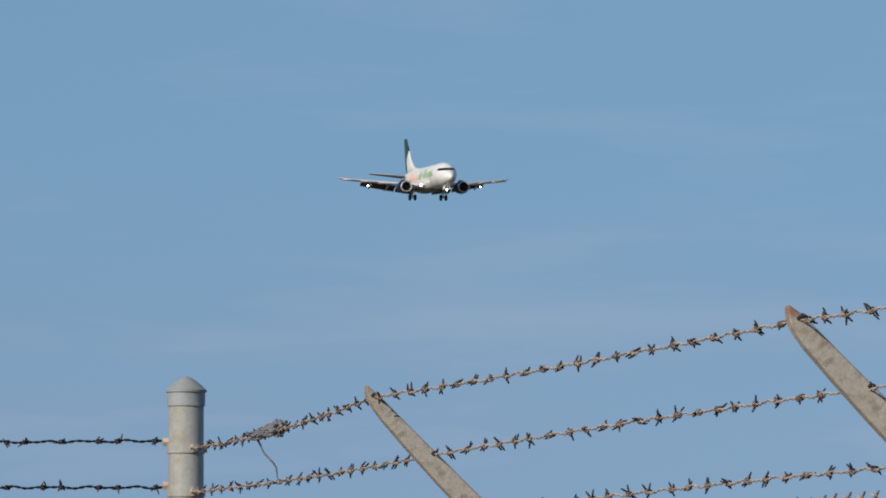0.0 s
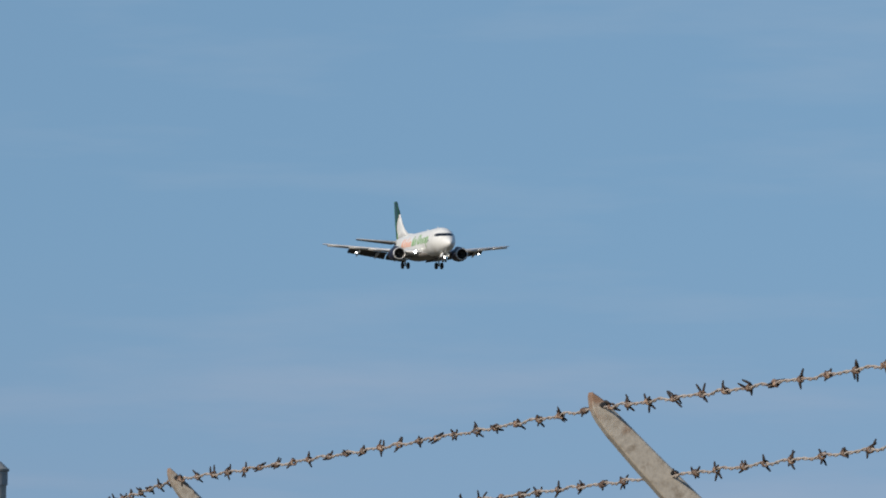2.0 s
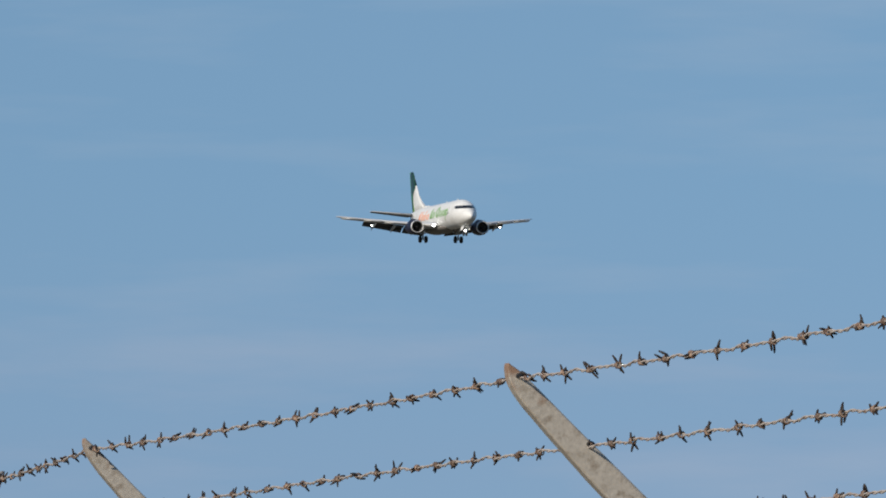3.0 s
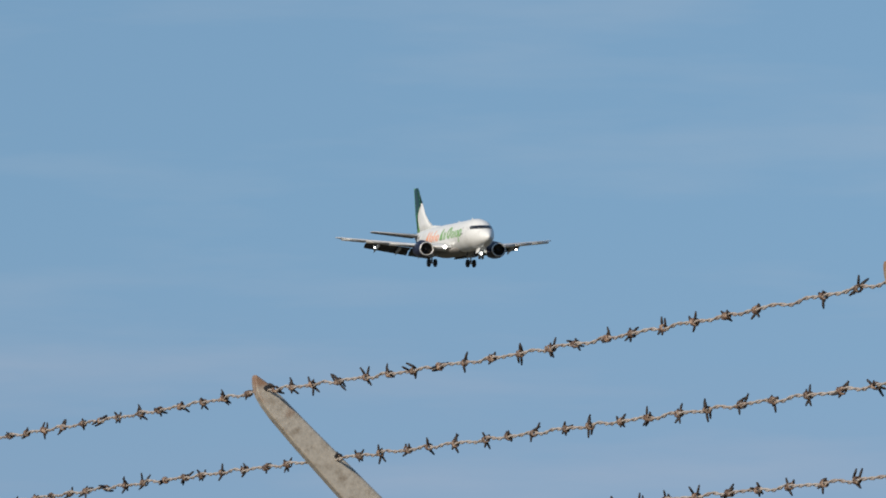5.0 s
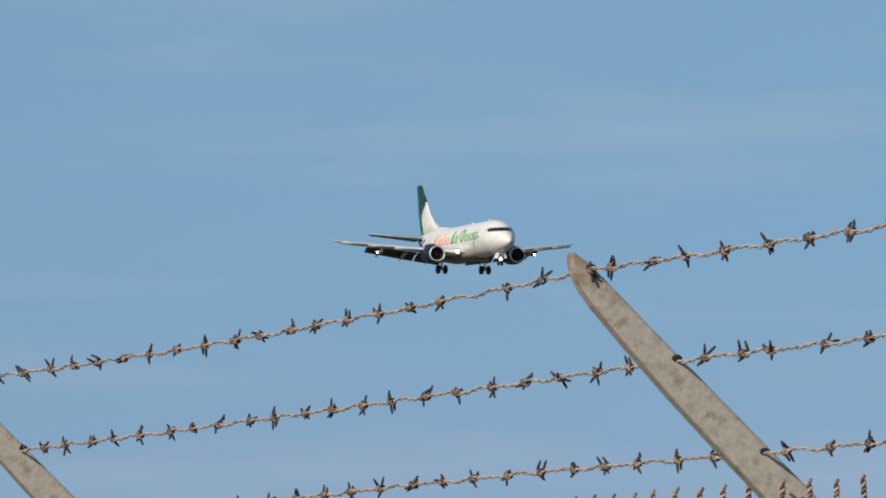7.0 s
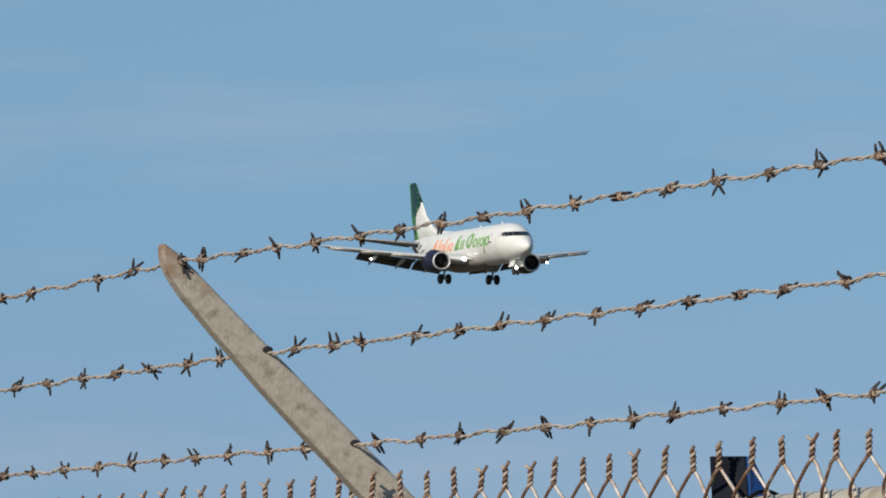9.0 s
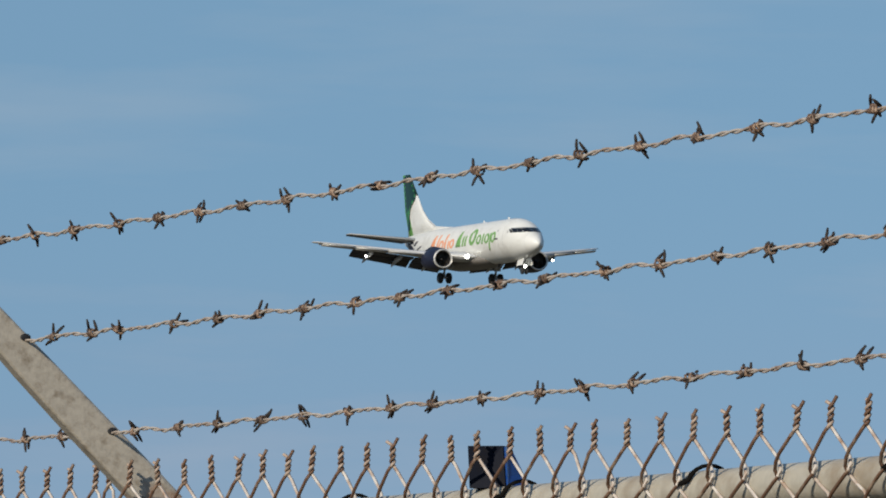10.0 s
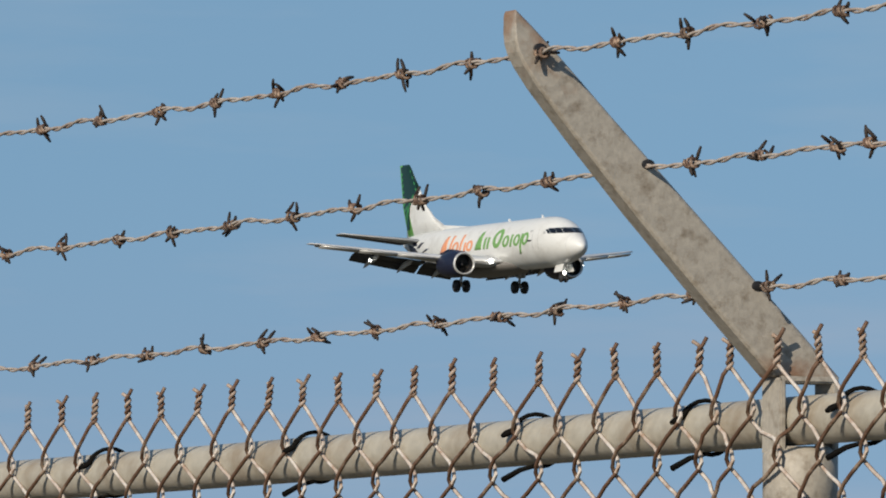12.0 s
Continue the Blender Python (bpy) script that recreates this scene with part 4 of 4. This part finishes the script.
        part("landing_lamp", ([(trail(9.5) + 0.9 - v[0], sgn * 9.5 + v[1] * 0.6, wing_z(9.5) - 0.62 + v[2] * 0.6) for v in root_lamp[0]], root_lamp[1]), LAMP, wing, "lit landing lamp under the wing")
        part("lamp_bracket", box(trail(9.5) + 0.7, trail(9.5) + 1.0, sgn * 9.5 - 0.05, sgn * 9.5 + 0.05, wing_z(9.5) - 0.6, wing_z(9.5) + 0.02), DARK_GREY, wing)

        # engine
        ex, ey, ez = 4.2, sgn * 4.83, -1.56
        cowl = [(-0.12, 0.93), (-0.5, 1.05), (-1.2, 1.13), (-2.0, 1.12), (-2.9, 1.0), (-3.35, 0.88), (-3.3, 0.80), (-2.4, 0.78)]
        skin = rings([[(ex + h, ey + r * math.cos(q), ez + r * math.sin(q) * (0.9 if math.sin(q) < 0 else 1)) for q in [2 * math.pi * k / 40 for k in range(40)]] for h, r in cowl], closed=False)
        nac = part("engine", skin, NAVY, jet, "navy blue engine nacelle with a bare-metal lip")
        lip = []
        for j in range(11):
            w = math.pi * (j / 10)
            lip.append((-0.15 + 0.16 * math.sin(w), 0.865 + 0.085 * math.cos(w)))
        part("intake_lip", ([(ex + v[0], ey + v[1], ez + v[2]) for v in rings([[(h, r * math.cos(q), (r * math.sin(q)) * (0.9 if math.sin(q) < 0 else 1)) for q in [2 * math.pi * k / 40 for k in range(40)]] for h, r in lip], closed=False)[0]], rings([[(0, 0, 0)] * 40 for _ in lip], closed=False)[1]), BARE, nac, "bare-metal intake lip")
        part("intake_duct", ([(ex + v[0], ey + v[1], ez + v[2]) for v in rings([[(h, r * math.cos(q), (r * math.sin(q)) * (0.93 if math.sin(q) < 0 else 1)) for q in [2 * math.pi * k / 40 for k in range(40)]] for h, r in ((-0.12, 0.79), (-0.5, 0.755), (-1.0, 0.77))], closed=False)[0]], rings([[(0, 0, 0)] * 40 for _ in range(3)], closed=False)[1]), VOID, nac, "dark intake duct")
        blades = []
        for b in range(22):
            w = 2 * math.pi * b / 22
            c, s = math.cos(w), math.sin(w)
            blades.append(([(ex - 0.80 + dx, ey + r * c - o * s, ez + r * s + o * c) for r, o, dx in ((0.2, -0.03, 0.0), (0.2, 0.03, -0.12), (0.76, 0.10, -0.10), (0.76, -0.08, 0.02))], [(0, 1, 2, 3), (3, 2, 1, 0)]))
        disc = lathe([(-0.98, 0.77), (-0.96, 0.77)], 32, "x")
        part("fan", merge(*[(v, [f[0]]) for v, f in blades], ([(ex + v[0], ey + v[1], ez + v[2]) for v in disc[0]], disc[1])), TITAN, nac, "dark fan blades")
        spin = lathe([(-0.85, 0.22), (-0.6, 0.16), (-0.42, 0.07), (-0.36, 0.01)], 20, "x")
        part("spinner", ([(ex + v[0], ey + v[1], ez + v[2]) for v in spin[0]], spin[1]), DARK_GREY, nac)
        core = lathe([(-3.0, 0.62), (-3.7, 0.56), (-4.3, 0.42), (-4.35, 0.36), (-4.9, 0.06)], 28, "x")
        part("exhaust_core", ([(ex + v[0], ey + v[1], ez + v[2]) for v in core[0]], core[1]), TITAN, nac, "heat-browned exhaust core")
        part("pylon", slab([(ex - 0.9, ey, ez + 1.0), (ex - 3.2, ey, ez + 0.8), (ex - 4.6, ey, ez + 0.2), (ex - 5.2, ey, ez + 0.75), (ex - 2.6, ey, ez + 1.3), (ex - 1.5, ey, ez + 1.18)], 0.34, (0, 1, 0)), NAVY, nac, "navy engine pylon")

    # wheels
    def wheel(parent, x, y, z, r, w):
        prof = [(-w / 2, r * 0.55), (-w / 2, r * 0.82), (-w * 0.40, r * 0.95), (-w * 0.2, r), (w * 0.2, r), (w * 0.40, r * 0.95), (w / 2, r * 0.82), (w / 2, r * 0.55)]
        t = lathe(prof, 28, "y")
        tyre = part("tyre", ([(x + v[0], y + v[1], z + v[2]) for v in t[0]], t[1]), TYRE, parent, "black rubber tyre")
        h = lathe([(-w * 0.52, r * 0.16), (-w * 0.50, r * 0.5), (w * 0.50, r * 0.5), (w * 0.52, r * 0.16)], 20, "y")
        part("rim", ([(x + v[0], y + v[1], z + v[2]) for v in h[0]], h[1]), DARK_GREY, parent, "dark wheel hub")

    for sgn in (1, -1):
        x, y, z = -0.83, sgn * 2.61, -3.03
        leg = part("main_gear", merge(tube([(x + 0.1, y, -1.2), (x, y, z + 0.75)], 0.15, 14), tube([(x, y, z + 0.8), (x, y, z)], 0.095, 12), tube([(x, y - 0.5, z), (x, y + 0.5, z)], 0.08, 10), tube([(x, y, z + 0.75), (x - 0.1, y - sgn * 1.3, -1.75)], 0.07, 8), tube([(x - 0.3, y, z + 0.55), (x - 0.35, y, z + 0.3), (x - 0.05, y, z + 0.05)], 0.045, 8)), GREY, jet, "main undercarriage leg")
        for off in (-0.43, 0.43):
            wheel(leg, x, y + off, z, 0.51, 0.36)
        part("gear_door", slab([(x + 0.55, y + sgn * 0.28, -1.35), (x - 0.5, y + sgn * 0.28, -1.35), (x - 0.35, y + sgn * 0.34, z + 0.75), (x + 0.35, y + sgn * 0.34, z + 0.75)], 0.04, (0, 1, 0)), GREY, leg)
    x, z = NOSE - 4.0, -2.95
    leg = part("nose_gear", merge(tube([(x + 0.15, 0, -1.7), (x, 0, z + 0.55)], 0.09, 12), tube([(x, 0, z + 0.6), (x, 0, z)], 0.06, 10), tube([(x, -0.25, z), (x, 0.25, z)], 0.05, 8), tube([(x, 0, z + 0.6), (x + 0.9, 0, -1.85)], 0.05, 8)), GREY, jet, "nose undercarriage leg")
    for off in (-0.2, 0.2):
        wheel(leg, x, off, z, 0.345, 0.2)
    for sgn in (1, -1):
        part("gear_door", slab([(x + 0.8, sgn * 0.36, -1.85), (x - 0.6, sgn * 0.36, -1.9), (x - 0.6, sgn * 0.52, -2.5), (x + 0.8, sgn * 0.52, -2.45)], 0.03, (0, 1, 0)), WHITE, leg, "open white nose-wheel door")
    tl = lathe([(0.0, 0.01), (0.03, 0.13), (0.1, 0.15), (0.12, 0.02)], 14, "x")
    part("taxi_lamp", ([(x + 0.28 - v[0], v[1], z + 0.40 + v[2]) for v in tl[0]], tl[1]), LAMP, leg, "lit taxi lamp on the nose leg")
    return jet


jet = build_freighter()


# ---------------------------------------------------------------- torn plastic caught on the top strand
def plastic_scrap():
    rng = random.Random(3)
    thing = new("plastic_scrap")
    p = wire_point(0, 17.83)
    thing.matrix_basis = Matrix.Translation(p)
    tagged(thing, "torn grey plastic scrap snagged on the barbed wire", "scrap")
    for y0, sx, sy, sz in ((0.0, 0.016, 0.060, 0.0150), (0.17, 0.010, 0.065, 0.009), (0.31, 0.011, 0.055, 0.009)):
        bm = bmesh.new()
        bmesh.ops.create_icosphere(bm, subdivisions=4, radius=1.0)
        for v in bm.verts:
            k = 1 + 0.5 * noise.noise(v.co * 1.9 + Vector((y0 * 9, 0, 0))) + 0.35 * noise.noise(v.co * 5.3)
            v.co = Vector((v.co.x * sx * k, v.co.y * sy * k, v.co.z * sz * k + 0.3 * sz))
        q = wire_point(0, 17.83 + y0) - p
        part("wad", bm, SCRAP, thing, "crumpled wad", Matrix.Translation(q))
    q = wire_point(0, 18.17) - p
    low = wire_point(1, 18.10) - p
    strip = [q + (low - q) * (i / 10) + Vector((0.004 * math.sin(i * 1.1), 0.015 * math.sin(i * 0.9), 0)) for i in range(11)]
    part("shred", tube(strip, [0.0030, 0.0026, 0.0022, 0.0018, 0.0020, 0.0016, 0.0018, 0.0014, 0.0016, 0.0013, 0.001], 6), SHRED, thing, "thin hanging shred")


plastic_scrap()


# ---------------------------------------------------------------- what moves
def motions():
    """The jet comes in down the glide path along the runway, parallel to the fence."""
    rows = []
    for i in range(49):
        t = i * 0.25
        rows.append((t, pose(358.213 - 1.745 * t, 1530.215 - 70.258 * t, EYE + 103.009 - 4.879 * t, 0.27, -0.02, 90 - 179.318)))
    walk(jet, rows)


motions()
